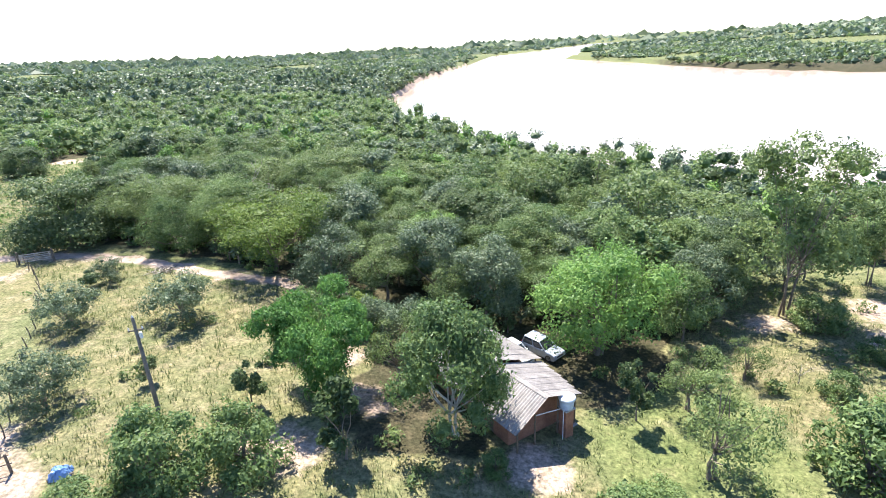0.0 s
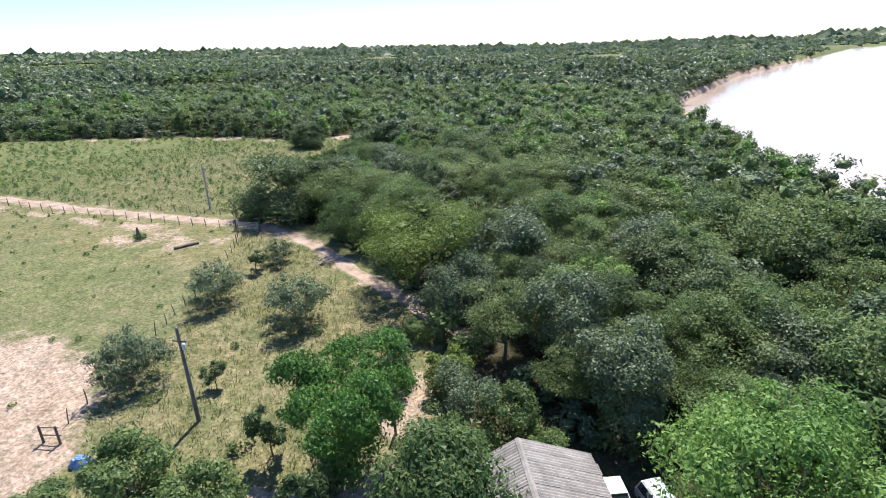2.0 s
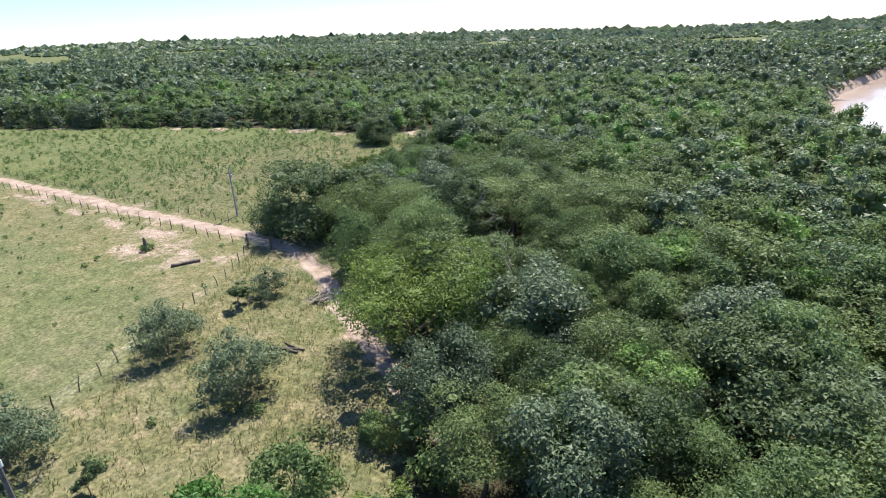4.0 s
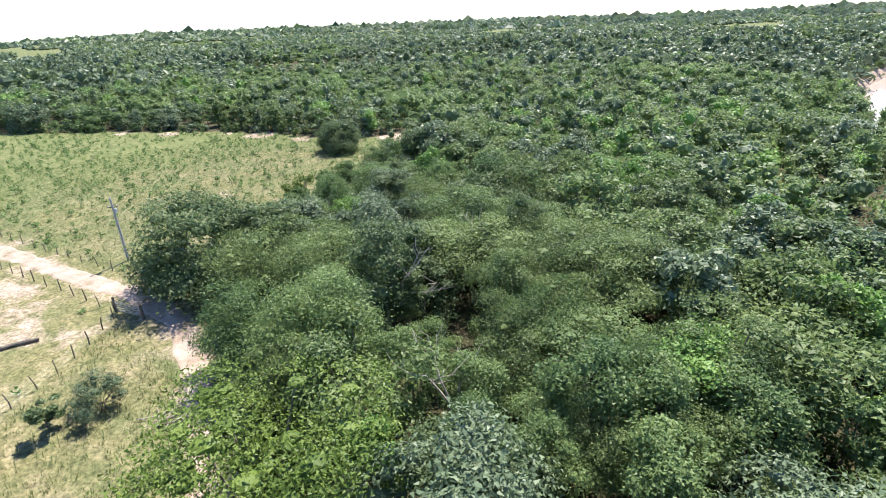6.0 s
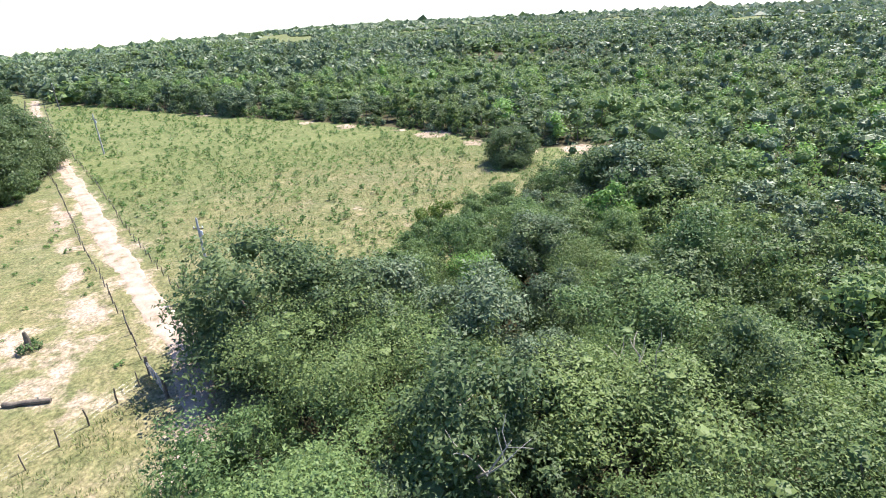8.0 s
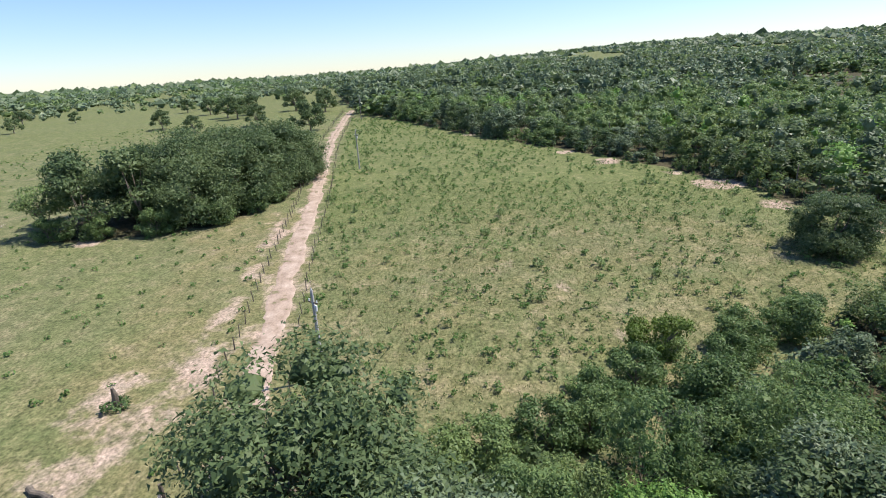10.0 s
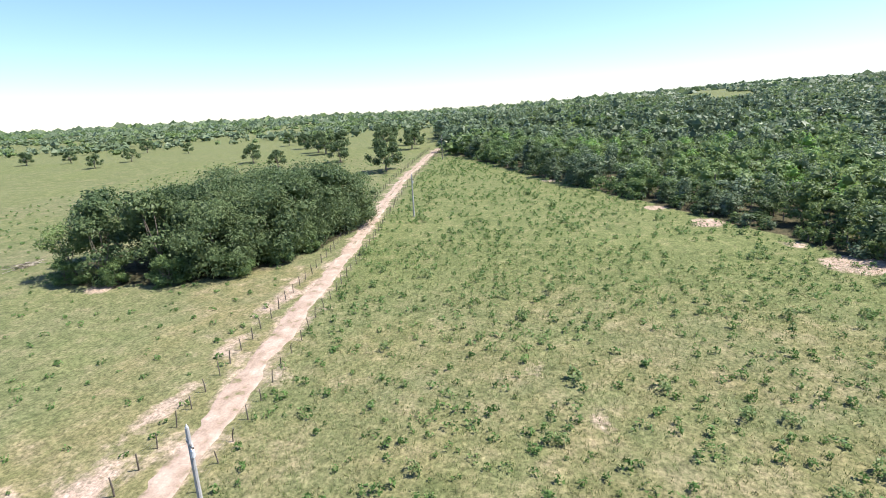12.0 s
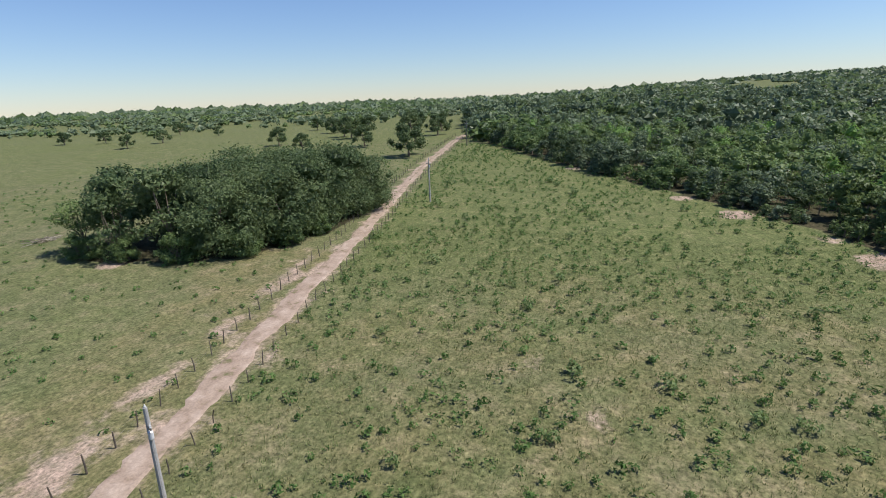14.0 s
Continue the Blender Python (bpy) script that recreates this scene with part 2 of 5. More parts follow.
def part(name, bm, material, parent=None, label="", smooth=False):
    """Links a bmesh, or a ready mesh, as one object under a thing or a part."""
    if isinstance(bm, bmesh.types.BMesh):
        me = bpy.data.meshes.new(name)
        bmesh.ops.recalc_face_normals(bm, faces=bm.faces)
        bm.to_mesh(me)
        bm.free()
        me.materials.append(material)
        for p in me.polygons:
            p.use_smooth = smooth
    else:
        me = bm
    ob = new(name, me)
    if parent:
        ob.parent = parent
    if label:
        tagged(ob, label)
    return ob


def thing(name, m, label, category, group="", kind=""):
    ob = new(name)
    ob.matrix_world = m
    return tagged(ob, label, category, group, kind)


def box(bm, cx, cy, cz, sx, sy, sz, m=None, bevel=0.0):
    got = bmesh.ops.create_cube(bm, size=1.0)
    vs = got["verts"]
    for v in vs:
        v.co = Vector((v.co.x * sx + cx, v.co.y * sy + cy, v.co.z * sz + cz))
    if bevel:
        es = list({e for v in vs for e in v.link_edges})
        r = bmesh.ops.bevel(bm, geom=es, offset=bevel, segments=2, affect="EDGES", profile=0.5)
        vs = list({v for fc in r["faces"] for v in fc.verts} | {v for v in vs if v.is_valid})
    if m is not None:
        for v in vs:
            v.co = m @ v.co
    return bm


def tube(bm, points, radii, sides=6):
    """A tapered tube through points, closed at both ends."""
    rings = []
    pts = [Vector(p) for p in points]
    for i, p in enumerate(pts):
        d = (pts[min(i + 1, len(pts) - 1)] - pts[max(i - 1, 0)]).normalized()
        s = d.cross(Vector((0.31, 0.87, 0.38)))
        s.normalize()
        t = d.cross(s)
        rings.append([bm.verts.new(p + float(radii[i]) * (math.cos(a) * s + math.sin(a) * t)) for a in [2 * math.pi * k / sides for k in range(sides)]])
    for r0, r1 in zip(rings, rings[1:]):
        for k in range(sides):
            bm.faces.new((r0[k], r0[(k + 1) % sides], r1[(k + 1) % sides], r1[k]))
    bm.faces.new(rings[0][::-1])
    bm.faces.new(rings[-1])
    return bm


def lathe(bm, profile, sides=20, m=None):
    rings = [[bm.verts.new((r * math.cos(2 * math.pi * k / sides), r * math.sin(2 * math.pi * k / sides), z)) for k in range(sides)] for r, z in profile]
    for r0, r1 in zip(rings, rings[1:]):
        for k in range(sides):
            bm.faces.new((r0[k], r0[(k + 1) % sides], r1[(k + 1) % sides], r1[k]))
    bm.faces.new(rings[0][::-1])
    bm.faces.new(rings[-1])
    if m is not None:
        for r in rings:
            for v in r:
                v.co = m @ v.co
    return bm


def at(x, y, rz=0.0, up=0.0):
    return pose(x, y, float(land(x, y)) + up, 0, 0, rz)


def inside(poly, x, y):
    hit = np.zeros(np.shape(x), bool)
    for (ax, ay), (bx, by) in zip(poly, poly[1:] + poly[:1]):
        if ay == by:
            continue
        hit ^= ((ay > y) != (by > y)) & (x < (bx - ax) * (y - ay) / (by - ay) + ax)
    return hit


def line_gap(line, x, y):
    best = np.full(np.shape(x), 1e9)
    for (ax, ay), (bx, by) in zip(line, line[1:]):
        dx, dy = bx - ax, by - ay
        k = np.clip(((x - ax) * dx + (y - ay) * dy) / (dx * dx + dy * dy), 0, 1)
        best = np.minimum(best, np.hypot(x - ax - k * dx, y - ay - k * dy))
    return best


def along(line, step):
    """Points and headings at even steps along a line, rounded at its bends."""
    p = np.array(line, float)
    for _ in range(2):
        q = [p[0]]
        for u, v in zip(p, p[1:]):
            q += [u * 0.75 + v * 0.25, u * 0.25 + v * 0.75]
        p = np.array(q + [p[-1]])
    d = np.concatenate([[0], np.cumsum(np.hypot(*(p[1:] - p[:-1]).T))])
    s = np.arange(0, d[-1], step)
    xy = np.c_[np.interp(s, d, p[:, 0]), np.interp(s, d, p[:, 1])]
    t = np.gradient(xy, axis=0)
    return xy, t / np.linalg.norm(t, axis=1)[:, None]


# ---- plan ----
ROAD = [(-12, 57.5), (-19, 60), (-26, 62), (-32, 64), (-38, 66.3), (-43, 68.5), (-49, 70.2), (-55, 70.6), (-61, 69.6), (-69, 67.4), (-76, 65.5), (-83, 63.7), (-93, 61), (-103, 58.7), (-119, 55), (-144, 48.5), (-188, 37), (-243, 26), (-275, 20)]
WOOD_EDGE = [(-89, 133), (-84, 120), (-73, 109), (-65, 99), (-62, 89), (-60, 83), (-52, 75.5), (-46, 73.5), (-37, 70), (-28, 66), (-21, 62), (-13, 54.5), (-5, 50), (3, 48.3), (11, 49.6), (18, 47), (25, 48.5), (30, 55), (40, 68), (60, 62), (85, 66), (110, 50), (170, -10)]
BUSH_EDGE = [(-3000, -250), (-900, -150), (-420, -30), (-300, 12), (-262, 28), (-241, 42), (-203, 70), (-183, 87), (-161, 105), (-147, 117), (-127, 128), (-113, 131), (-106, 138), (-101, 150), (-94, 150)]
FOREST = BUSH_EDGE + WOOD_EDGE + [(170, 3600), (-3000, 3600)]
PASTURE = [(-70, 70), (-100, 61.5), (-144, 51), (-243, 29), (-241, 42), (-203, 70), (-183, 87), (-161, 105), (-147, 117), (-127, 128), (-113, 131), (-94, 150), (-89, 133), (-84, 120), (-73, 109), (-65, 99), (-62, 89), (-58, 76)]
YARD = [(-57, 67), (-48, 57), (-40, 44), (-33, 32), (-28, 20), (-10, 12), (30, 12), (60, 30), (50, 60), (30, 60), (4, 52), (-12, 56), (-26, 61), (-43, 67)]
LAWN = [(9, 18), (24, 18), (24, 38), (18, 41), (10, 36)]
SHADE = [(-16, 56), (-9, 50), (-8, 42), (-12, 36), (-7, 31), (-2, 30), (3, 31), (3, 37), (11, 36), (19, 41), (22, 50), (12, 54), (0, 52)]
CLUMP = [(-106, 16), (-107, 28), (-112, 39.5), (-121, 45.5), (-130, 46.5), (-141, 46), (-148, 40), (-146, 31), (-134, 24), (-124, 14), (-113, 10)]
YARD_SANDS = [((-45, 26), 12, 1.0), ((-37, 27), 8, 1.0), ((-32, 25), 6, 1.0), ((-39, 32), 4, 1.0), ((5, 30), 3.2, 0.9), ((32.5, 50), 4.2, 0.62), ((45.5, 51.5), 5, 0.7), ((42, 45), 4, 0.7), ((-13, 31), 4.0, 0.75), ((-8, 37), 3.5, 0.7), ((-11, 44), 3.2, 0.8), ((-12.5, 48), 3.0, 0.75)]
FIELD_SANDS = [((-101, 143), 5, 0.85), ((-107, 134), 4, 0.7), ((-98, 152), 4, 0.8), ((-118, 128), 3.5, 0.75), ((-131, 124), 5, 0.95), ((-140, 119), 3, 0.6), ((-152, 109), 4, 0.75), ((-163, 101), 3, 0.75), ((-193, 77), 4, 0.6), ((-105.5, 24.5), 2.6, 0.85), ((-65.5, 60), 4.0, 0.58), ((-72, 61), 4.2, 0.62), ((-66, 56), 4, 0.56), ((-70, 55), 3.5, 0.52), ((-60, 59), 5, 0.52), ((-56, 62), 4, 0.5), ((-108, 54.5), 2.4, 0.8),
         ((-89, 94), 2.0, 0.62), ((-96, 88), 2.2, 0.55), ((-79, 98), 2.4, 0.55)]
SANDS = YARD_SANDS + FIELD_SANDS
CATTLE_PATH = [(-116, 51.5), (-104, 54), (-92, 56.5), (-80, 58.5), (-72, 60.5), (-66, 61.5), (-60, 58)]


# ---- ground, road, water ----
def spread(lo, hi, near_lo, near_hi, step, grow=1.12):
    mid = list(np.arange(near_lo, near_hi + step, step))
    for sign, end in ((-1, lo), (1, hi)):
        s, v, side = step, mid[0] if sign < 0 else mid[-1], []
        while abs(v) < abs(end) and (v > lo if sign < 0 else v < hi):
            s = min(s * grow, 160)
            v += sign * s
            side.append(v)
        mid = side[::-1] + mid if sign < 0 else mid + side
    return np.array(mid)


def build_ground():
    xs, ys = spread(-4700, 4700, -215, 75, 2.0, 1.07), spread(-3000, 4700, 10, 165, 2.0, 1.06)
    X, Y = np.meshgrid(xs, ys)
    Z = land(X, Y)
    n, k = X.shape
    i = (np.arange(n - 1)[:, None] * k + np.arange(k - 1)[None, :]).ravel()
    me = mesh_of("ground", np.c_[X.ravel(), Y.ravel(), Z.ravel()], np.c_[i, i + 1, i + k + 1, i + k], GROUND, smooth=True)
    x, y = X.ravel(), Y.ravel()
    red = np.zeros(len(x))
    for (sx, sy), r, power in SANDS:
        red = np.maximum(red, power * np.clip(1.35 - np.hypot(x - sx, y - sy) / r, 0, 1))
    red = np.maximum(red, 0.58 * np.clip(1.3 - line_gap(CATTLE_PATH, x, y) / 1.3, 0, 1))
    gap = river_gap(x, y)
    red = np.maximum(red, (0.24 * inside(PASTURE, x, y) + 0.25 * inside(YARD, x, y)) * ease(80, 30, np.hypot(x + 70, y - 80)))
    red = np.maximum(red, 0.36 * (x < -60) * ease(7, 3, line_gap(ROAD, x, y)))
    red = np.maximum(red, 0.31 * (x < -45) * (x > -125) * ease(30, 8, line_gap(ROAD, x, y)) * ~inside(PASTURE, x, y))
    red = np.maximum(red, 0.7 * (gap < 2.5) * (x < 40) * (y > 200))
    red = np.maximum(red, 0.6 * np.clip(1.4 - line_gap(ROAD, x, y) / 2.1, 0, 1))
    green = 0.54 * inside(YARD, x, y) + 0.5 * inside(PASTURE, x, y) * ease(62, 26, np.hypot(x + 82, y - 95))
    green = np.maximum(green, 0.55 * (x < -46) * (x > -120) * ease(30, 12, line_gap(ROAD, x, y)) * ~inside(PASTURE, x, y))
    lawn = inside(LAWN, x, y)
    green = green * (1 - 0.8 * lawn)
    # SHADE joins the mask: bare earth with the trees' shade put into its colour
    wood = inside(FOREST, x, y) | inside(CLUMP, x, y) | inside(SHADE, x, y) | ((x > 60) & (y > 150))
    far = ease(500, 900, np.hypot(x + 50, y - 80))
    lush = np.where(inside(PASTURE, x, y), 0.16 + 0.55 * ease(18, 62, np.hypot(x + 82, y - 95)), 0.12 + 0.45 * ease(110, 260, np.hypot(x + 50, y - 80)) + 0.6 * lawn)
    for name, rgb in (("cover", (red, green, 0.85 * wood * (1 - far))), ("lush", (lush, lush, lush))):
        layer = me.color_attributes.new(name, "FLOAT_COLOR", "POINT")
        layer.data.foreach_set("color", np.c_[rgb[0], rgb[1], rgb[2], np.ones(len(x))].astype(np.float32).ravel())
    ground = new("ground", me)
    tagged(ground, "grassy ground with dry pasture, sandy patches, leaf litter and painted tree shade by the house", "ground", kind="structure")

    xy, t = along(ROAD, 0.8)
    side = np.c_[t[:, 1], -t[:, 0]]
    rng = np.random.default_rng(4)
    wob = np.cumsum(rng.normal(0, 0.17, (len(xy), 2)), 0)
    wob = wob - np.array([np.convolve(c, np.ones(21) / 21, "same") for c in wob.T]).T
    u = np.linspace(-1, 1, 11)
    V, F = [], []
    for r in range(len(xy)):
        half = 1.35 - 0.15 * float(ease(-60, -150, xy[r, 0])) - 0.25 * float(ease(-58, -52, xy[r, 0]))
        for c, q in enumerate(u):
            w = q * half + (wob[r, 0] if q < 0 else wob[r, 1]) * abs(q) * 0.9
            px, py = xy[r] + side[r] * w
            rut = -0.05 * math.exp(-((abs(q) - 0.52) / 0.16) ** 2)
            V.append((px, py, float(land(px, py)) + (0.075 + rut if abs(q) < 0.95 else -0.04)))
    for r in range(len(xy) - 1):
        for c in range(10):
            # grass grows between the ruts of the far stretch
            if c in (4, 5) and xy[r, 0] < -138 + 10 * math.sin(r * 0.7):
                continue
            b = r * 11 + c
            F.append((b, b + 1, b + 12, b + 11))
    road = new("road", mesh_of("road", np.array(V), np.array(F), SAND, smooth=True))
    tagged(road, "pale sandy farm track with worn wheel ruts", "dirt road", kind="structure")

    wx, wy = np.meshgrid(np.linspace(-150, 1700, 40), np.linspace(-300, 3700, 60))
    i = (np.arange(59)[:, None] * 40 + np.arange(39)[None, :]).ravel()
    water = new("water", mesh_of("water", np.c_[wx.ravel(), wy.ravel(), np.full(wx.size, WATER)], np.c_[i, i + 1, i + 41, i + 40], WATER_MAT))
    tagged(water, "wide muddy pinkish-brown river reflecting the bright sky", "river", kind="structure")


build_ground()


# ---- foliage ----
def leaf_cloud(rng, lobes, count, size, flat=0.0, droop=0.0):
    """Leaves, single slim triangles, on the skins of lobes (x, y, z, rx, rz)."""
    lob = np.asarray(lobes, float)
    pick = rng.choice(len(lob), count, p=(lob[:, 3] ** 2) / (lob[:, 3] ** 2).sum())
    d = rng.normal(size=(count, 3))
    mid = lob[:, :3].mean(0)
    out = lob[pick, :3] - mid
    out /= np.linalg.norm(out, axis=1)[:, None] + 1e-6
    d += out * 0.7 + np.array([0, 0, 0.45])
    d /= np.linalg.norm(d, axis=1)[:, None]
    reach = np.where(rng.random((count, 1)) < 0.22, rng.uniform(1.0, 1.55, (count, 1)), np.clip(rng.normal(0.96, 0.15, (count, 1)), 0.55, 1.3))
    pos = lob[pick, :3] + d * np.c_[lob[pick, 3], lob[pick, 3], lob[pick, 4]] * reach
    n = d * (1 - flat) + np.array([0, 0, 1.0]) * flat + rng.normal(0, 0.55, (count, 3))
    n /= np.linalg.norm(n, axis=1)[:, None]
    a = np.cross(n, rng.normal(size=(count, 3)))
    a /= np.linalg.norm(a, axis=1)[:, None]
    a[:, 2] -= droop
    b = np.cross(n, a)
    s = size * rng.uniform(0.6, 1.4, (count, 1))
    V = np.stack([pos - a * s * 0.6 - b * s * 0.34, pos + a * s * 0.8, pos - a * s * 0.35 + b * s * 0.42], 1).reshape(-1, 3)
    return V, np.arange(count * 3).reshape(-1, 3)


PHI = (1 + 5 ** 0.5) / 2
ICO_V = np.array([(-1, PHI, 0), (1, PHI, 0), (-1, -PHI, 0), (1, -PHI, 0), (0, -1, PHI), (0, 1, PHI), (0, -1, -PHI), (0, 1, -PHI), (PHI, 0, -1), (PHI, 0, 1), (-PHI, 0, -1), (-PHI, 0, 1)]) / math.hypot(1, PHI)
ICO_F = np.array([(0, 11, 5), (0, 5, 1), (0, 1, 7), (0, 7, 10), (0, 10, 11), (1, 5, 9), (5, 11, 4), (11, 10, 2), (10, 7, 6), (7, 1, 8), (3, 9, 4), (3, 4, 2), (3, 2, 6), (3, 6, 8), (3, 8, 9), (4, 9, 5), (2, 4, 11), (6, 2, 10), (8, 6, 7), (9, 8, 1)])


OCTA_V = np.array([(1, 0, 0), (-0.5, 0.87, 0), (-0.5, -0.87, 0), (0, 0, 1), (0, 0, -1)])
OCTA_F = np.array([(0, 1, 3), (1, 2, 3), (2, 0, 3), (1, 0, 4), (2, 1, 4), (0, 2, 4)])


def lobe_cores(rng, lobes, share, rough=False):
    V, F = [], []
    if rough:
        for i, (x, y, z, rx, rz) in enumerate(lobes):
            V.append(OCTA_V * np.array([rx, rx, rz]) * share * rng.uniform(0.9, 1.2, (5, 1)) + np.array([x, y, z]))
            F.append(OCTA_F + 5 * i)
        return np.concatenate(V), np.concatenate(F)
    for i, (x, y, z, rx, rz) in enumerate(lobes):
        V.append(ICO_V * np.array([rx, rx, rz]) * share * rng.uniform(0.8, 1.15, (12, 1)) + np.array([x, y, z]))
        F.append(ICO_F + 12 * i)
    return np.concatenate(V), np.concatenate(F)


def crown_lobes(rng, radius, low, high, count, kind):
    """Lobes of a crown between the heights low and high."""
    L = []
    tall = high - low
    for i in range(count):
        a = rng.uniform(0, 2 * math.pi)
        if kind == "layered":
            k = rng.uniform(0, 1)
            r = radius * math.sqrt(rng.uniform(0.02, 0.85)) * (0.55 + 0.45 * k)
            z = low + tall * (0.35 + 0.5 * k) - 0.12 * r
            rx = radius * rng.uniform(0.26, 0.42)
            L.append((r * math.cos(a), r * math.sin(a), z, rx, rx * 0.42))
        elif kind == "upright":
            k = (i + rng.uniform(0.2, 0.8)) / count
            r = radius * rng.uniform(0.05, 0.5) * (1 - 0.45 * k)
            rx = radius * rng.uniform(0.5, 0.75) * (1 - 0.22 * k)
            L.append((r * math.cos(a), r * math.sin(a), low + tall * (0.08 + 0.68 * k), rx, max(rx * 0.62, 0.5 * tall / count)))
        elif kind == "open":
            k = rng.uniform(0, 1)
            r = radius * rng.uniform(0.25, 0.9)
            z = low + tall * (0.15 + 0.75 * k)
            rx = radius * rng.uniform(0.20, 0.36)
            L.append((r * math.cos(a), r * math.sin(a), z, rx, rx * 0.75))
        else:
            k = rng.uniform(0, 1) ** 0.75 if kind != "full" or i % 3 else rng.uniform(0, 0.25)
            ring = math.sqrt(max(0.02, 1 - (k * 1.02 - 0.28) ** 2 / 0.62)) if k > 0.28 else 0.85 + 0.5 * k
            r = radius * min(1, ring) * rng.uniform(0.4, 0.92)
            z = low + tall * (0.12 + 0.72 * k)
            rx = radius * rng.uniform(0.17, 0.38)
            L.append((r * math.cos(a), r * math.sin(a), z, rx, rx * rng.uniform(0.6, 1.0)))
    return L


def trunk_bm(rng, lobes, low, radius, lean=0.05, stems=1, sides=6):
    bm = bmesh.new()
    for s in range(stems):
        base = Vector((rng.normal(0, 0.25) * (stems > 1), rng.normal(0, 0.25) * (stems > 1), -0.25))
        fork = base + Vector((rng.normal(0, lean) * low, rng.normal(0, lean) * low, low * rng.uniform(0.55, 0.8) + 0.3))
        midp = base.lerp(fork, 0.5) + Vector((rng.normal(0, 0.08), rng.normal(0, 0.08), 0))
        tube(bm, [base, base + Vector((0, 0, 0.35)), midp, fork], [radius * 1.5, radius * 1.1, radius * 0.9, radius * 0.75], sides)
        order = rng.permutation(len(lobes))[:max(3, min(7, len(lobes) // 2))]
        for j in order:
            end = Vector(lobes[j][:3])
            bend = fork.lerp(end, 0.5) + Vector((rng.normal(0, 0.2), rng.normal(0, 0.2), -0.1 * (end - fork).length))
            tube(bm, [fork - Vector((0, 0, 0.15)), bend, end], [radius * 0.55, radius * 0.36, radius * 0.1], 5)
    return bm


def tree(name, seed, radius, low, high, lobes, leaves, size, mat, label, kind="round", flat=0.0, droop=0.0, trunk=0.16, bark=BARK, core=0.5, stems=1):
    """A tree thing at the origin: trunk with limbs, and a crown of leaves."""
    rng = np.random.default_rng(seed)
    L = crown_lobes(rng, radius, low, high, lobes, kind)
    V, F = leaf_cloud(rng, L, leaves, size, flat, droop)
    faces = [F]
    if core:
        V2, F2 = lobe_cores(rng, L, core)
        faces.append(F2 + len(V))
        V = np.concatenate([V, V2])
    ob = thing(name, pose(0, 0, 0), label, "tree")
    part("trunk", trunk_bm(rng, L, low + 0.25 * (high - low), trunk, stems=stems), bark, ob)
    part("crown", mesh_of("crown", V, faces, mat), None, ob)
    return ob


def plant(ob, x, y, rz=0.0, s=1.0, tall=1.0, label=""):
    got = copy_thing(ob, at(x, y, rz) @ Matrix.Diagonal((s, s, s * tall, 1)))
    got.matrix_basis = at(x, y, rz) @ Matrix.Diagonal((s, s, s * tall, 1))
    if label:
        got["label"] = label
    return got


def drop(ob):
    for o in [*ob.children_recursive, ob]:
        bpy.data.objects.remove(o)


# ---- woods ----
KINDS = [
    ("broadleaf_tree", "round", LEAF_MID, "leafy mid-green tree of the riverside wood"),
    ("broadleaf_tree", "round", LEAF_DARK, "dense dark-green tree of the riverside wood"),
    ("silvery_tree", "round", LEAF_GREY, "tree with silvery grey-green leaves in the riverside wood"),
    ("feathery_tree", "layered", LEAF_OLIVE, "spreading olive-green feathery tree of the riverside wood"),
    ("broadleaf_tree", "round", LEAF_BRIGHT, "fresh green tree of the riverside wood"),
    ("feathery_tree", "layered", LEAF_MID, "flat-topped feathery green tree of the riverside wood"),
    ("open_tree", "open", LEAF_OLIVE, "thin-leaved olive tree with an open crown in the wood"),
]
SHARES = np.array([0.24, 0.15, 0.12, 0.25, 0.03, 0.14, 0.07])
FLIGHT = [(6, 34), (2, 60), (-22, 84), (-50, 97)]


def masters(leaves, size, seed):
    made = []
    for i, (name, kind, mat, label) in enumerate(KINDS):
        fine = 0.72 if kind == "layered" else 1.0
        made.append([tree(name, seed + 10 * i + v, 3.5, 0.5, 8.8, 26 + 5 * v, int(leaves / fine), size * fine, mat, label, kind, 0.55 if kind == "layered" else 0.35, 0.1, core=0.44 if kind == "round" else 0.26) for v in range(2)])
    return made


def scatter(rng, x0, x1, y0, y1, step):
    gx, gy = np.meshgrid(np.arange(x0, x1, step), np.arange(y0, y1, step))
    gx = gx + (np.arange(gx.shape[0])[:, None] % 2) * step * 0.5
    return (gx + rng.uniform(-0.5, 0.5, gx.shape) * step).ravel(), (gy + rng.uniform(-0.5, 0.5, gx.shape) * step).ravel()


rng = np.random.default_rng(11)
near, mid = masters(7600, 0.165, 100), masters(2100, 0.31, 300)
wx, wy = scatter(rng, -130, 110, 40, 175, 4.3)
keep = inside(FOREST, wx, wy) & (river_gap(wx, wy) > 1.5) & (line_gap(WOOD_EDGE, wx, wy) > 1.6) & (line_gap(BUSH_EDGE[4:], wx, wy) > 2)
keep &= ~((np.hypot(wx + 100, wy - 146) < 7)) & (np.hypot(wx + 58.5, wy - 77) > 8.5)
for ox, oy, clear in ((-22.5, 64.5, 7.5), (-15.6, 92.3, 2.8), (-45.3, 79.5, 6), (-31.5, 74.4, 5), (-24.8, 88.5, 4.5), (-27, 97, 5), (-18.3, 68.6, 3), (-15.0, 60.0, 4), (-38.5, 72, 3.5), (-2.6, 57.5, 4.5), (3.4, 53.5, 4), (-28.5, 81.5, 3.5), (-12, 72, 2.5), (-35, 88, 2.5)):
    keep &= np.hypot(wx - ox, wy - oy) > clear
wx, wy = wx[keep], wy[keep]
path_gap = line_gap(FLIGHT, wx, wy)
order = np.argsort(path_gap)
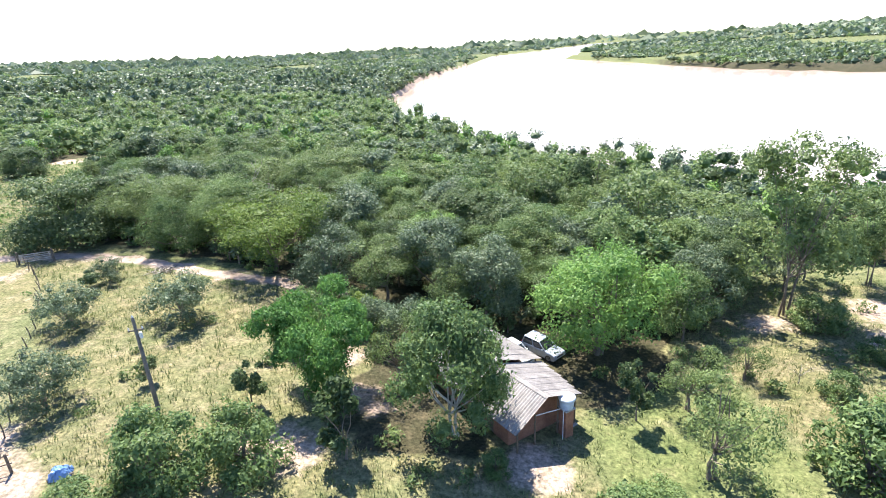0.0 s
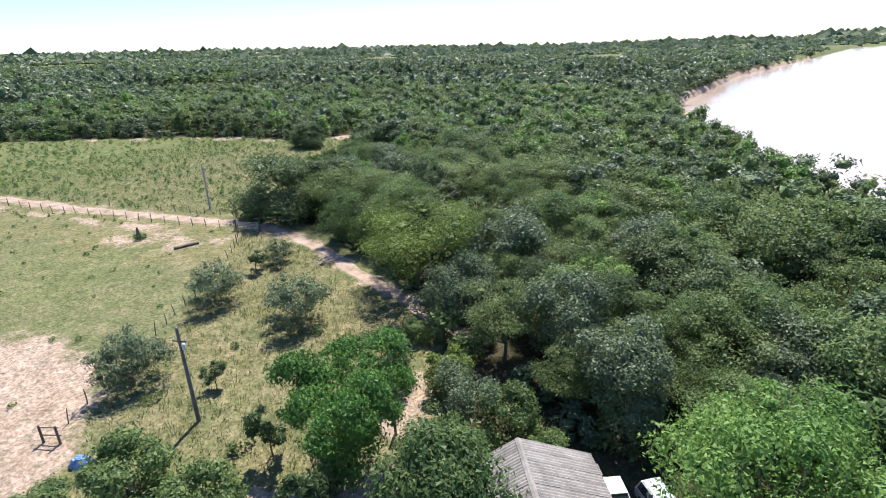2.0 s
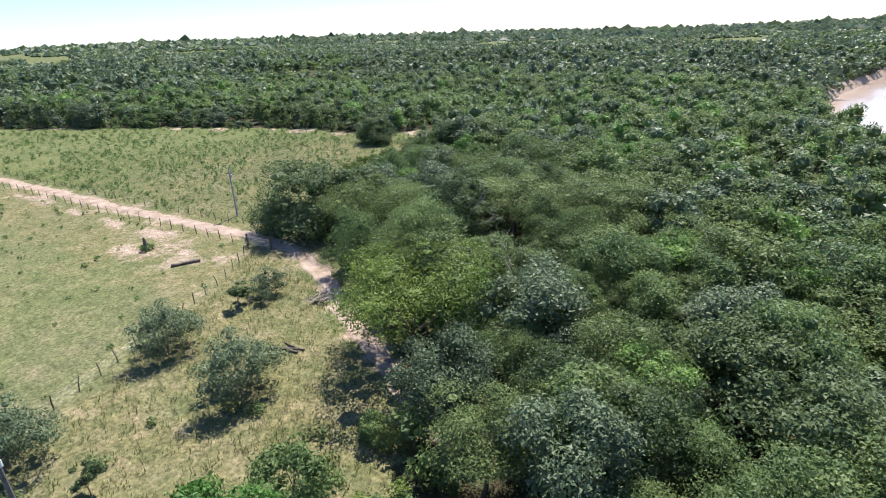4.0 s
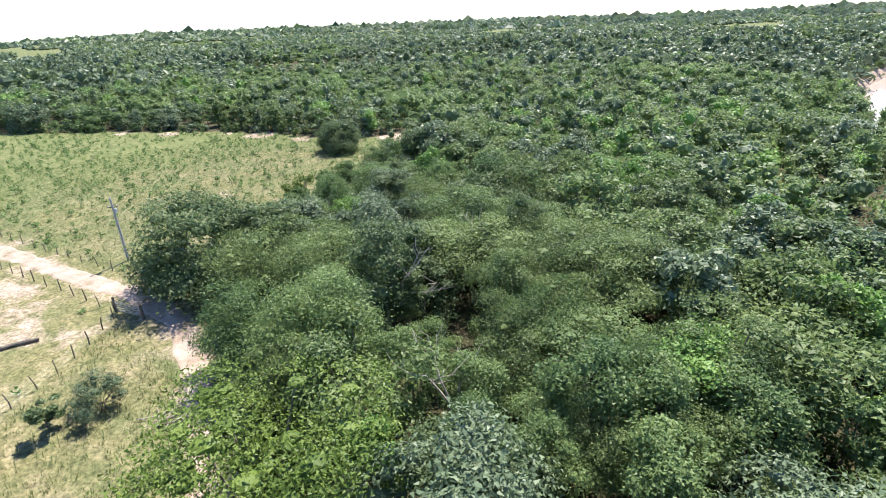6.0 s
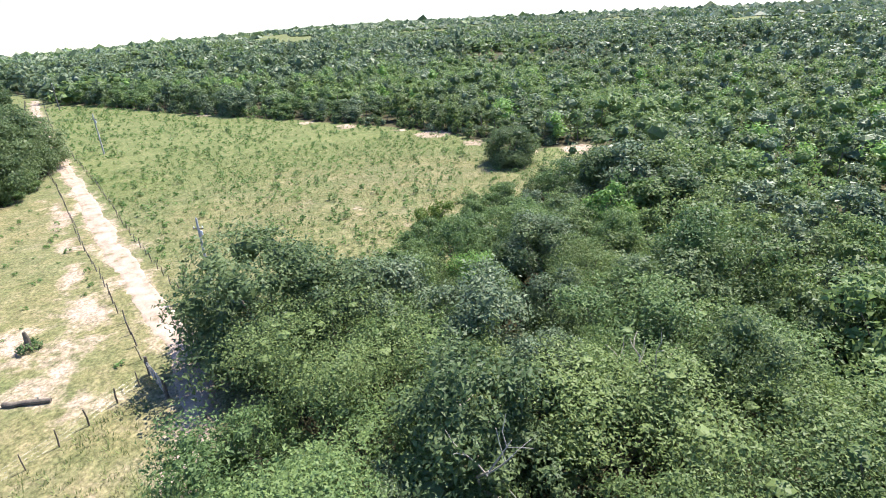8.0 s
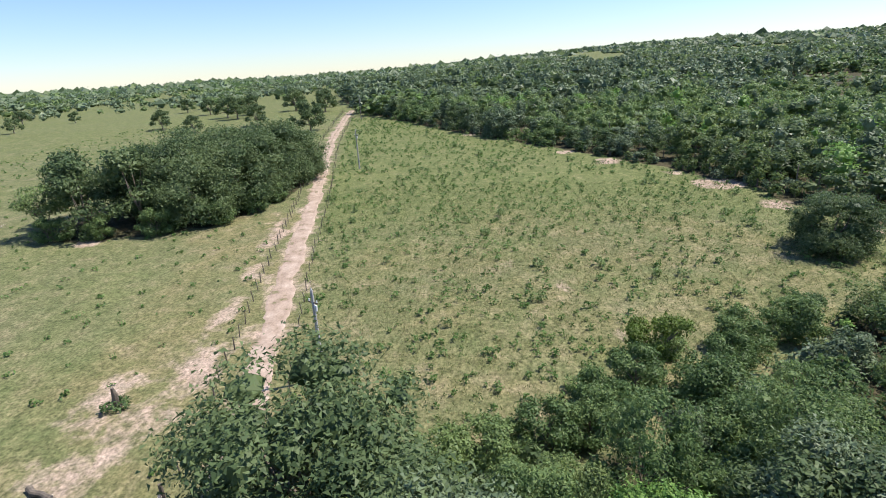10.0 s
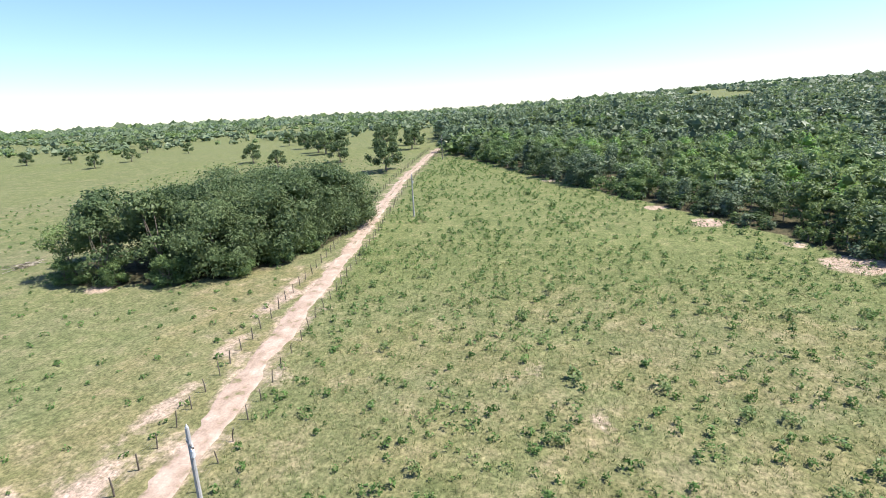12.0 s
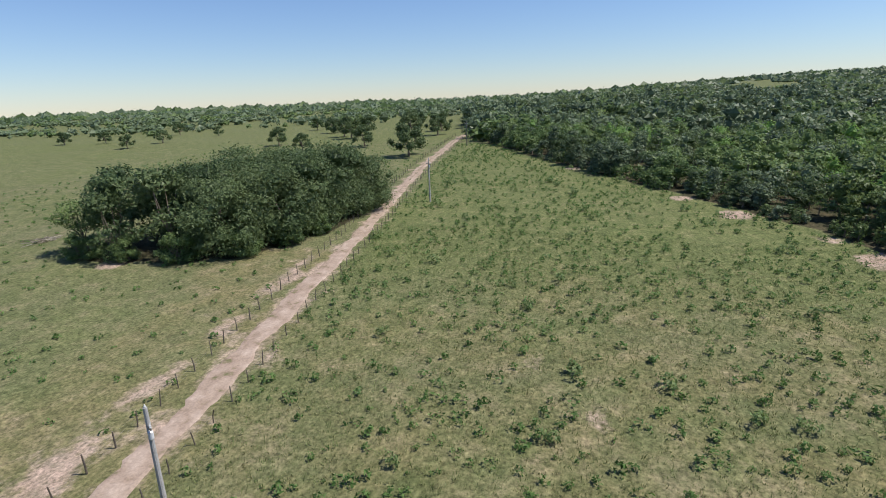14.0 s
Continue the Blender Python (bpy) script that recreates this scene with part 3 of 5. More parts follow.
wx, wy, path_gap = wx[order], wy[order], path_gap[order]
patch = np.array([noise.noise(Vector((x * 0.06, y * 0.06, 3.0))) for x, y in zip(wx, wy)])
pasture_gap = line_gap(WOOD_EDGE[:5], wx, wy)
bank_gap = river_gap(wx, wy)
SINGLE = 300
for i in range(min(SINGLE, len(wx))):
    k = int(rng.choice(len(KINDS), p=SHARES))
    if patch[i] > 0.25:
        k = 5 if k in (0, 1) else k
    src = (near if i < 115 else mid)[k][int(rng.integers(2))]
    s = rng.choice([rng.uniform(0.65, 0.95), rng.uniform(0.95, 1.5)]) * (0.55 + 0.45 * float(ease(1, 14, pasture_gap[i])))
    h = rng.uniform(0.9, 1.2) if s < 1 else rng.uniform(0.72, 0.95)
    h *= 1.0 + 0.25 * float(ease(40, 12, bank_gap[i]))
    plant(src, wx[i], wy[i], rng.uniform(0, 360), s, h)
REST = np.c_[wx, wy][SINGLE:]


def lay(name, temps, places, rng, mats, label, category="trees", sizes=(0.55, 1.45), zone=0.0):
    """One mesh of many plants: each place takes one of the templates, turned and scaled."""
    places = np.asarray(places, float)
    ground_z = land(places[:, 0], places[:, 1])
    pick = rng.integers(len(temps), size=len(places))
    swell = np.ones(len(places))
    if zone:
        # kinds keep company over some tens of metres, and heights rise and fall with them
        v = np.array([noise.noise(Vector((a * zone, b * zone, 4.0))) + 0.6 * noise.noise(Vector((a * zone * 2.7, b * zone * 2.7, 8.0))) for a, b in places])
        pick = (np.clip(0.5 + 0.75 * v + rng.normal(0, 0.17, len(v)), 0, 0.999) * len(temps)).astype(int)
        w = np.array([noise.noise(Vector((a * zone * 1.6, b * zone * 1.6, 15.0))) for a, b in places])
        swell = (1 + 0.3 * w) * np.where(rng.random(len(v)) < 0.04, 1.22, 1.0)
    V, FT, FQ, MT, MQ, base = [], [], [], [], [], 0
    for k, (v, ft, mt, fq, mq) in enumerate(temps):
        w = np.flatnonzero(pick == k)
        if not len(w):
            continue
        a, s = rng.uniform(0, 2 * math.pi, len(w)), rng.uniform(*sizes, len(w))
        h = s ** 0.6 * rng.uniform(0.8, 1.15, len(w)) * swell[w]
        ca, sa = (np.cos(a) * s)[:, None], (np.sin(a) * s)[:, None]
        P = np.stack([v[:, 0] * ca - v[:, 1] * sa + places[w, 0:1], v[:, 0] * sa + v[:, 1] * ca + places[w, 1:2], v[:, 2] * h[:, None] + ground_z[w][:, None]], 2)
        off = (base + np.arange(len(w)) * len(v))[:, None, None]
        V.append(P.reshape(-1, 3))
        if len(ft):
            FT.append((ft[None] + off).reshape(-1, 3))
            MT.append(np.tile(mt, len(w)))
        if len(fq):
            FQ.append((fq[None] + off).reshape(-1, 4))
            MQ.append(np.tile(mq, len(w)))
        base += len(w) * len(v)
    faces = [np.concatenate(q) for q in (FT, FQ) if q]
    me = mesh_of(name, np.concatenate(V), faces, mats, np.concatenate(MT + MQ))
    return tagged(new(name, me), label, category, kind="stuff")


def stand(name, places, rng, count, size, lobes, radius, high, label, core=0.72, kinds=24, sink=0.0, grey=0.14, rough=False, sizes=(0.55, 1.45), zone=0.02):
    """Many trees in one mesh: crowns of leaves on cores, with simple stems. grey: the share of grey-green kinds, raised
    in the far stands to put haze into the leaf colour.
    """
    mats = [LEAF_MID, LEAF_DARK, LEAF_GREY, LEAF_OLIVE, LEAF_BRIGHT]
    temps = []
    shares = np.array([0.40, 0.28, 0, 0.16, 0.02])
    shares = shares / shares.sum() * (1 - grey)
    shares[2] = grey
    for t in range(kinds):
        kind = rng.random()
        wide = rng.uniform(0.8, 1.2)
        L = crown_lobes(rng, radius * wide, high * 0.05, high / wide ** 0.7, lobes, "upright" if kind < 0.8 else "layered")
        L = [(p[0], p[1], p[2] - sink, p[3], p[4]) for p in L]
        v, f = leaf_cloud(rng, L, count, size, 0.45)
        c, g = lobe_cores(rng, L[:5], core, rough)
        m = int(rng.choice(5, p=shares))
        ft = np.concatenate([f, g + len(v)])
        V = np.concatenate([v, c])
        fq, mq = np.zeros((0, 4), int), np.zeros(0)
        if not rough:
            stem = np.array([(-0.12, -0.1, -0.3), (0.12, -0.1, -0.3), (0, 0.14, -0.3), (-0.07, -0.05, high * 0.55), (0.07, -0.05, high * 0.55), (0, 0.07, high * 0.55)])
            q = len(V)
            fq = np.array([(q, q + 1, q + 4, q + 3), (q + 1, q + 2, q + 5, q + 4), (q + 2, q, q + 3, q + 5)])
            mq = np.full(3, 5)
            V = np.concatenate([V, stem])
        temps.append((V, ft, np.full(len(ft), m), fq, mq))
    temps.sort(key=lambda q: (q[2][0] * 3) % 5)
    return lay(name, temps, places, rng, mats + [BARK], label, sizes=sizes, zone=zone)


def meadow(x, y):
    """Clearings in the far woods."""
    v = np.array([noise.noise(Vector((a * 0.006, b * 0.006, 7.0))) for a, b in zip(x, y)])
    far = np.hypot(x + 40, y - 90)
    return (v > np.where(far > 520, 0.2, 0.36)) & (far > 260) | (((x + 312) / 62) ** 2 + ((y - 525) / 88) ** 2 < 1) | (((x + 362) / 22) ** 2 + ((y - 128) / 14) ** 2 < 1)


HUB = (-40.0, 90.0)
rng = np.random.default_rng(12)
x1, y1 = scatter(rng, -330, 140, 20, 300, 4.1)
d1 = np.hypot(x1 - HUB[0], y1 - HUB[1])
k1 = inside(FOREST, x1, y1) & (river_gap(x1, y1) > 1) & (d1 < 215) & (line_gap(BUSH_EDGE, x1, y1) > 1.2) & (line_gap(WOOD_EDGE, x1, y1) > 2) & (np.hypot(x1 + 100, y1 - 146) > 7)
k1 &= ~((x1 > -130) & (x1 < 110) & (y1 > 40) & (y1 < 175))
edge = k1 & (line_gap(BUSH_EDGE, x1, y1) < 14)
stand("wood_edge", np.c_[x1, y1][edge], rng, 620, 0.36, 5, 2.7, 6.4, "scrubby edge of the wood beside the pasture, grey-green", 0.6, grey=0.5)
ex, ey = scatter(rng, -300, 100, 10, 160, 2.0)
eg = np.minimum(line_gap(BUSH_EDGE, ex, ey), line_gap(WOOD_EDGE[:21], ex, ey))
ek = inside(FOREST, ex, ey) & (eg < 4.5) & (rng.random(len(ex)) < 0.62) & (np.hypot(ex + 100, ey - 146) > 7) & (river_gap(ex, ey) > 3) & (line_gap(ROAD, ex, ey) > 2.2)
stand("edge_scrub", np.c_[ex, ey][ek], rng, 150, 0.33, 3, 1.4, 2.6, "low scrub along the foot of the wood", 0.6, grey=0.35)
deep = np.c_[x1, y1][k1 & ~edge]
stand("woodland", np.concatenate([deep, REST]), rng, 250, 0.42, 3, 3.2, 7.2, "unbroken dense green woodland behind the pasture", 0.7, kinds=40, grey=0.15)
x2, y2 = scatter(rng, -520, 330, -60, 560, 5.3)
d2 = np.hypot(x2 - HUB[0], y2 - HUB[1])
k2 = inside(FOREST, x2, y2) & (river_gap(x2, y2) > 1) & (d2 >= 212) & (d2 < 470) & ~meadow(x2, y2) & (x2 < 120)
# a higher grey share from here on: aerial haze put into the leaf colour
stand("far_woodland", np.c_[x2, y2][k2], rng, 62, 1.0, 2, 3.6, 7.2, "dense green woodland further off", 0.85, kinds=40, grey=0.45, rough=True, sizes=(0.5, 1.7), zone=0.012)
x3, y3 = scatter(rng, -1100, 1050, -1000, 1150, 9.8)
d3 = np.hypot(x3 - HUB[0], y3 - HUB[1])
gap3 = river_gap(x3, y3)
open_land = ~inside(FOREST, x3, y3) & (x3 < 0)
grove = np.array([noise.noise(Vector((a * 0.016, b * 0.016, 12.0))) for a, b in zip(x3, y3)])
sparse = rng.random(len(x3)) < np.where(open_land, np.clip((d3 - 350) / 260, 0, 0.65) * np.clip(0.55 + 2.4 * grove, 0.05, 1), 1)
k3 = (gap3 > 1) & (d3 < 1080) & ~meadow(x3, y3) & sparse & (y3 > np.where(x3 < 0, -1.9, -0.6) * np.abs(x3)) & ((inside(FOREST, x3, y3) & (d3 >= 466)) | (open_land & (d3 > 350)) | ((x3 > 120) & (y3 > 150)))
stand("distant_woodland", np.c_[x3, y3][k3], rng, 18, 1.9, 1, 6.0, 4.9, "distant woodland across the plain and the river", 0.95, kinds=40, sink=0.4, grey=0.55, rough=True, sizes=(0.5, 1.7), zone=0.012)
x4, y4 = scatter(rng, -2900, 2300, -2500, 2900, 34)
d4 = np.hypot(x4 - HUB[0], y4 - HUB[1])
k4 = (river_gap(x4, y4) > 8) & (d4 >= 1050) & (d4 < 2900) & ~meadow(x4, y4) & (y4 > np.where(x4 < 0, -1.9, -0.6) * np.abs(x4))
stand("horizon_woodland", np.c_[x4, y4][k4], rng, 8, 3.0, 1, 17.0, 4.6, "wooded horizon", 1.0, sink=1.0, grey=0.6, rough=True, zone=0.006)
x5, y5 = scatter(rng, -4600, 4600, -3000, 4600, 100)
d5 = np.hypot(x5 - HUB[0], y5 - HUB[1])
k5 = (river_gap(x5, y5) > 20) & (d5 >= 2850) & (d5 < 4550) & (y5 > np.where(x5 < 0, -1.6, -0.6) * np.abs(x5))
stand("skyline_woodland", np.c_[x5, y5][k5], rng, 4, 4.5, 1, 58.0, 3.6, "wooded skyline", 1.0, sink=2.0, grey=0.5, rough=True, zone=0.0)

# ---- single trees of the yard and the plain ----
rng = np.random.default_rng(13)
mango = tree("mango_tree", 901, 7.4, 0.0, 12.2, 74, 19000, 0.27, LEAF_DARK, "large dense dark-green round tree beside the farm gate", "full", 0.3, 0.15, 0.35)
plant(mango, -57.2, 76.6, 20, 1.0, 0.88)
feather = tree("feathery_tree", 902, 6.2, 0.6, 9.6, 34, 17000, 0.155, LEAF_YELLOW, "broad yellowish-green feathery tree beside the sandy track", "layered", 0.6, 0.1, 0.28, core=0.3)
plant(feather, -22.8, 64.2, 0, 1.12)
bright = tree("shade_tree", 903, 5.7, 2.4, 10.4, 36, 16000, 0.21, LEAF_BRIGHT, "large bright light-green shade tree beside the house", "open", 0.2, 0.1, 0.22, core=0.4, stems=3)
plant(bright, 13.4, 45.9, 0, 1.0)
white_stem = tree("white_stemmed_tree", 904, 4.2, 0.9, 10.8, 44, 15000, 0.21, LEAF_MID, "green tree with pale forked stems beside the house", "round", 0.1, 0.1, 0.14, PALE_BARK, stems=2, core=0.6)
plant(white_stem, -0.6, 33.4, 0, 0.92, 1.12)
yard_a = tree("open_tree", 905, 3.3, 0.4, 4.9, 26, 6500, 0.15, LEAF_GREY, "low grey-green open-crowned tree in the dry grass", "open", 0.2, 0.0, 0.10, core=0.4, stems=2)
yard_b = tree("leafy_tree", 906, 3.0, 0.1, 5.2, 30, 5600, 0.21, LEAF_MID, "bushy green tree at the edge of the yard", "full", 0.1, 0.1, 0.12, core=0.4, stems=2)
thin_tree = tree("slender_tree", 907, 1.4, 0.8, 5.2, 11, 1700, 0.2, LEAF_DARK, "slender dark-green young tree in the dry grass", "round", 0.1, 0.1, 0.07, core=0.5)
airy = tree("airy_tree", 908, 3.2, 1.6, 7.8, 18, 3600, 0.15, LEAF_OLIVE, "thin-leaved tree with a dark forked trunk on the lawn", "open", 0.2, 0.1, 0.16, core=0.25, stems=2)
tall_tree = tree("tall_tree", 909, 5.4, 4.5, 19.5, 44, 11000, 0.26, LEAF_OLIVE, "tall olive-green tree on bare slim stems by the sandy clearing", "open", 0.2, 0.2, 0.12, core=0.4, stems=3)
big = [("feathery_tree", 921, 6.3, 0.8, 10.0, 32, 13000, 0.2, LEAF_OLIVE, "broad olive-green feathery tree behind the gate tree", "layered", (-45.3, 79.5)),
       ("broadleaf_tree", 922, 5.6, 0.6, 9.6, 36, 15000, 0.23, LEAF_MID, "wide blue-green broadleaf tree beside the track", "round", (-31.5, 74.4)),
       ("olive_tree", 923, 3.6, 0.6, 10.2, 22, 7000, 0.22, LEAF_OLIVE, "upright yellowish-olive tree in the wood", "round", (-24.8, 88.5)),
       ("feathery_tree", 924, 6.4, 1.0, 9.8, 32, 12000, 0.21, LEAF_OLIVE, "flat-topped olive tree with a wide soft crown in the wood", "layered", (-27.0, 97.0)),
       ("broadleaf_tree", 925, 2.3, 0.5, 8.6, 16, 4200, 0.22, LEAF_BRIGHT, "narrow fresh green tree beside the feathery tree", "round", (-18.3, 68.6)),
       ("silvery_tree", 932, 4.2, 0.3, 7.6, 30, 9000, 0.22, LEAF_GREY, "grey-green broadleaf tree at the wood's edge", "full", (-15.0, 60.0)),
       ("broadleaf_tree", 926, 4.6, 0.3, 8.2, 28, 9000, 0.22, LEAF_MID, "mid-green tree leaning over the sandy track", "round", (-38.5, 72.2)),
       ("silvery_tree", 927, 4.4, 0.6, 9.6, 26, 8000, 0.28, LEAF_GREY, "silvery grey-green tree behind the house", "round", (-2.6, 57.5)),
       ("silvery_tree", 928, 4.2, 0.6, 9.0, 26, 8000, 0.28, LEAF_GREY, "silvery grey-green tree behind the house", "round", (3.4, 53.5)),
       ("yellow_bush", 929, 2.4, 0.6, 4.4, 12, 2200, 0.26, LEAF_YELLOW, "pale yellow-green bush at the pasture's edge", "open", (-74.9, 99.6)),
       ("open_tree", 931, 2.9, 0.4, 5.2, 18, 4200, 0.2, LEAF_GREY, "small grey-green tree between the bamboo and the house", "open", (-6.8, 46.6)),
       ("yellow_bush", 930, 2.2, 0.3, 4.2, 14, 3200, 0.22, LEAF_YELLOW, "bright yellow-green bush near the house", "open", (-9.6, 48.8))]
for name, seed, radius, low, high, lobes, leaves, size, mat, label, kind, (x, y) in big:
    # small leaves: the flight passes close over these crowns
    one = tree(name, seed, radius, low, high, int(lobes * 1.3), int(leaves * 1.9), size * 0.66, mat, label, kind, 0.5 if kind == "layered" else 0.35, 0.1, 0.22, core=0.22 if kind == "layered" else 0.36)
    one.matrix_basis = at(x, y, seed * 37 % 360)
for x, y, s in ((-28.4, 50.3, 1.05), (-39.2, 48.9, 0.95), (-32.6, 35.6, 0.95), (-42.4, 61.2, 0.6)):
    plant(yard_a, x, y, rng.uniform(0, 360), s)
for x, y, s, h in ((-19.7, 28.2, 1.05, 0.95), (-14.6, 29.2, 0.9, 1.0), (-23.5, 24.5, 0.7, 0.7), (10.5, 24.2, 0.9, 0.7), (14.0, 23.0, 0.8, 0.7), (27.5, 27.5, 1.35, 0.85), (31.5, 30.0, 1.2, 0.8), (2.2, 29.6, 0.35, 1.0), (36.6, 48.6, 0.85, 0.9), (38.0, 42.5, 0.5, 0.9), (-3.2, 46.8, 0.85, 1.0), (0.2, 45.6, 0.6, 1.0), (-9.5, 49.5, 0.7, 0.9), (-16.5, 54.5, 0.5, 0.9), (-14.8, 46.3, 0.95, 1.05), (31.0, 37.2, 0.5, 0.9), (12.4, 26.6, 0.6, 0.7)):
    plant(yard_b, x, y, rng.uniform(0, 360), s, h)
for x, y, s, h in ((-62, 86, 0.8, 0.9), (-64, 90, 0.8, 0.9), (-65.5, 93, 0.7, 0.9), (-61, 83.5, 0.8, 0.9), (-63.5, 87.5, 0.6, 0.8), (-70.5, 97, 0.8, 0.9), (-69, 101.5, 0.9, 0.9), (-73, 104.5, 0.7, 1.0), (-77.5, 107, 0.8, 0.8), (-67.5, 94, 0.8, 0.9), (-82, 114, 0.7, 0.8), (-79, 112, 0.8, 0.9), (-76, 101, 0.45, 0.8)):
    plant(yard_b, x, y, rng.uniform(0, 360), s, h, "low green bush at the pasture's edge")
for x, y, s, h in ((-16.4, 35.8, 1.0, 1.0), (-25.9, 38.6, 0.7, 0.8), (-43.0, 57.8, 1.0, 0.62), (13.9, 35.6, 1.0, 1.3), (-8.2, 30.4, 1.4, 1.0), (20.6, 38.5, 1.1, 0.9)):
    plant(thin_tree, x, y, rng.uniform(0, 360), s, h)
for x, y, s in ((17.2, 29.4, 1.0), (18.6, 36.5, 0.75), (25.0, 40.5, 0.5), (-5.0, 40.0, 0.8)):
    plant(airy, x, y, rng.uniform(0, 360), s)
for x, y, s in ((35.0, 51.9, 1.0), (48.5, 58.0, 0.6), (54.0, 55.0, 0.7)):
    plant(tall_tree, x, y, rng.uniform(0, 360), s)
for x, y, s, k, v in ((22.5, 47.5, 0.9, 0, 0), (25.5, 51.0, 1.0, 2, 0), (28.3, 54.5, 1.05, 1, 1), (31.2, 58.5, 1.0, 2, 1), (27.5, 59.0, 1.05, 0, 1), (35.0, 62.5, 1.0, 1, 0), (38.5, 57.8, 0.75, 2, 0), (42.5, 60.5, 0.8, 0, 0)):
    plant(near[k][v], x, y, rng.uniform(0, 360), s, 1.05)
iso = plant(mango, -99.4, 125.6, 140, 0.66, 0.9, "single round dark-green tree at the pasture's corner")
for x, y, s in ((-112, 20, .72), (-113, 29, .8), (-117, 37, .78), (-125, 41, .85), (-134, 41, .9), (-141, 41, .8), (-121, 28, .85), (-131, 32, .9), (-117, 16, .75), (-140, 35, .8), (-127, 22, .7), (-109, 16, .6), (-108.5, 23, .6), (-145, 44.2, .66)):
    src = mango if x < -133 or rng.random() < 0.4 else (mid[1][0] if rng.random() < 0.5 else mid[5][1])
    k = s if src is mango else s * 1.5
    got = plant(src, x, y, rng.uniform(0, 360), k * 1.3, 0.98, "dark-green tree of the grove beside the track")
    got["group"] = "grove beside the track"
for x, y in ((-108, 25), (-109.5, 34), (-114, 41), (-121, 44.5), (-106.5, 18.5), (-127, 45.5)):
    plant(yard_b, x, y, rng.uniform(0, 360), rng.uniform(0.7, 0.95), 0.9, "low green bush at the foot of the grove")
plain_tree = tree("plain_tree", 910, 4.6, 1.2, 7.8, 18, 2600, 0.42, LEAF_DARK, "single dark-green tree standing on the open pasture", "round", 0.1, 0.1, 0.3, core=0.7)
for x, y, s in ((-211, 23.4, 1.25), (-236, -45, 0.9), (-222, -24, 0.75), (-234, -5, 0.95), (-230, -122, 0.75), (-251, -124, 0.8), (-294, -130, 0.7), (-271, -36, 1.1), (-262, -27, 1.2), (-282, -30, 1.1), (-250, -161, 0.7), (-246, -186, 0.8), (-300, -60, 1.0), (-292, -12, 1.2), (-300, 0, 1.1), (-275, 8, 1.1), (-330, -90, 0.9), (-310, -175, 0.9), (-340, -30, 1.1), (-345, 0, 1.2)):
    plant(plain_tree, x, y, rng.uniform(0, 360), s)
for x, y in ((-62.4, 101.2), (-59.2, 100.4), (-60.6, 103.2), (-65.5, 101.8)):
    plant(yard_b, x, y, rng.uniform(0, 360), rng.uniform(0.8, 1.0), 0.8, "low green bush at the pasture's edge")
for ob in [q for row in near + mid for q in row] + [mango, feather, bright, white_stem, yard_a, yard_b, thin_tree, airy, tall_tree, plain_tree]:
    drop(ob)


# ---- weeds and grass ----
def tuft(rng, blades, tall, spread_r, wide):
    """Grass blades: narrow triangles leaning out of one root."""
    V = []
    for b in range(blades):
        a = rng.uniform(0, 2 * math.pi)
        r = rng.uniform(0, spread_r)
        root = np.array([math.cos(a) * r, math.sin(a) * r, -0.05])
        side = np.array([-math.sin(a), math.cos(a), 0]) * wide
        tip = root + np.array([math.cos(a), math.sin(a), 0]) * tall * rng.uniform(0.2, 0.7) + np.array([0, 0, tall * rng.uniform(0.6, 1.1)])
        V += [root - side, root + side, tip]
    return np.array(V), np.arange(blades * 3).reshape(-1, 3), np.zeros(blades), np.zeros((0, 4), int), np.zeros(0)


def weed(rng, count, radius, high, size):
    L = [(rng.normal(0, radius * 0.4), rng.normal(0, radius * 0.4), high * rng.uniform(0.35, 0.65), radius * 0.7, high * 0.45) for _ in range(3)]
    v, f = leaf_cloud(rng, L, count, size, 0.3)
    return v, f, np.zeros(len(f)), np.zeros((0, 4), int), np.zeros(0)


rng = np.random.default_rng(21)
road_off = lambda x, y: line_gap(ROAD, x, y)
gx, gy = scatter(rng, -245, -55, 28, 152, 1.55)
clump_v = np.array([noise.noise(Vector((a * 0.09, b * 0.09, 2.0))) for a, b in zip(gx, gy)])
in_past = inside(PASTURE, gx, gy) & (road_off(gx, gy) > 2.6)
k = in_past & (rng.random(len(gx)) < np.clip(0.6 + 0.8 * clump_v, 0.15, 1.0))
lay("pasture_weeds", [weed(rng, 32, 0.38, 0.5, 0.18) for _ in range(10)], np.c_[gx, gy][k], rng, [WEED], "low dark-green weeds scattered over the pasture", "weeds", (0.4, 1.4))
k = in_past & (rng.random(len(gx)) < 0.022)
lay("pasture_shrubs", [weed(rng, 120, 0.6, 1.0, 0.2) for _ in range(6)], np.c_[gx, gy][k], rng, [LEAF_MID], "small leafy shrubs in the pasture", "shrubs", (0.6, 1.3))
gx, gy = scatter(rng, -135, -56, 50, 130, 0.5)
k = inside(PASTURE, gx, gy) & (road_off(gx, gy) > 2.3) & (rng.random(len(gx)) < 0.75)
lay("pasture_grass", [tuft(rng, 6, 0.24, 0.24, 0.03) for _ in range(8)], np.c_[gx, gy][k], rng, [GRASS], "knee-high green and straw-coloured pasture grass", "grass", (0.5, 1.5))
dx, dy = scatter(rng, -125, -60, 55, 125, 0.8)
straw_v = np.array([noise.noise(Vector((a * 0.12, b * 0.12, 9.0))) for a, b in zip(dx, dy)])
k = inside(PASTURE, dx, dy) & (road_off(dx, dy) > 2.3) & (rng.random(len(dx)) < np.clip(0.45 + 1.3 * straw_v, 0.05, 0.95))
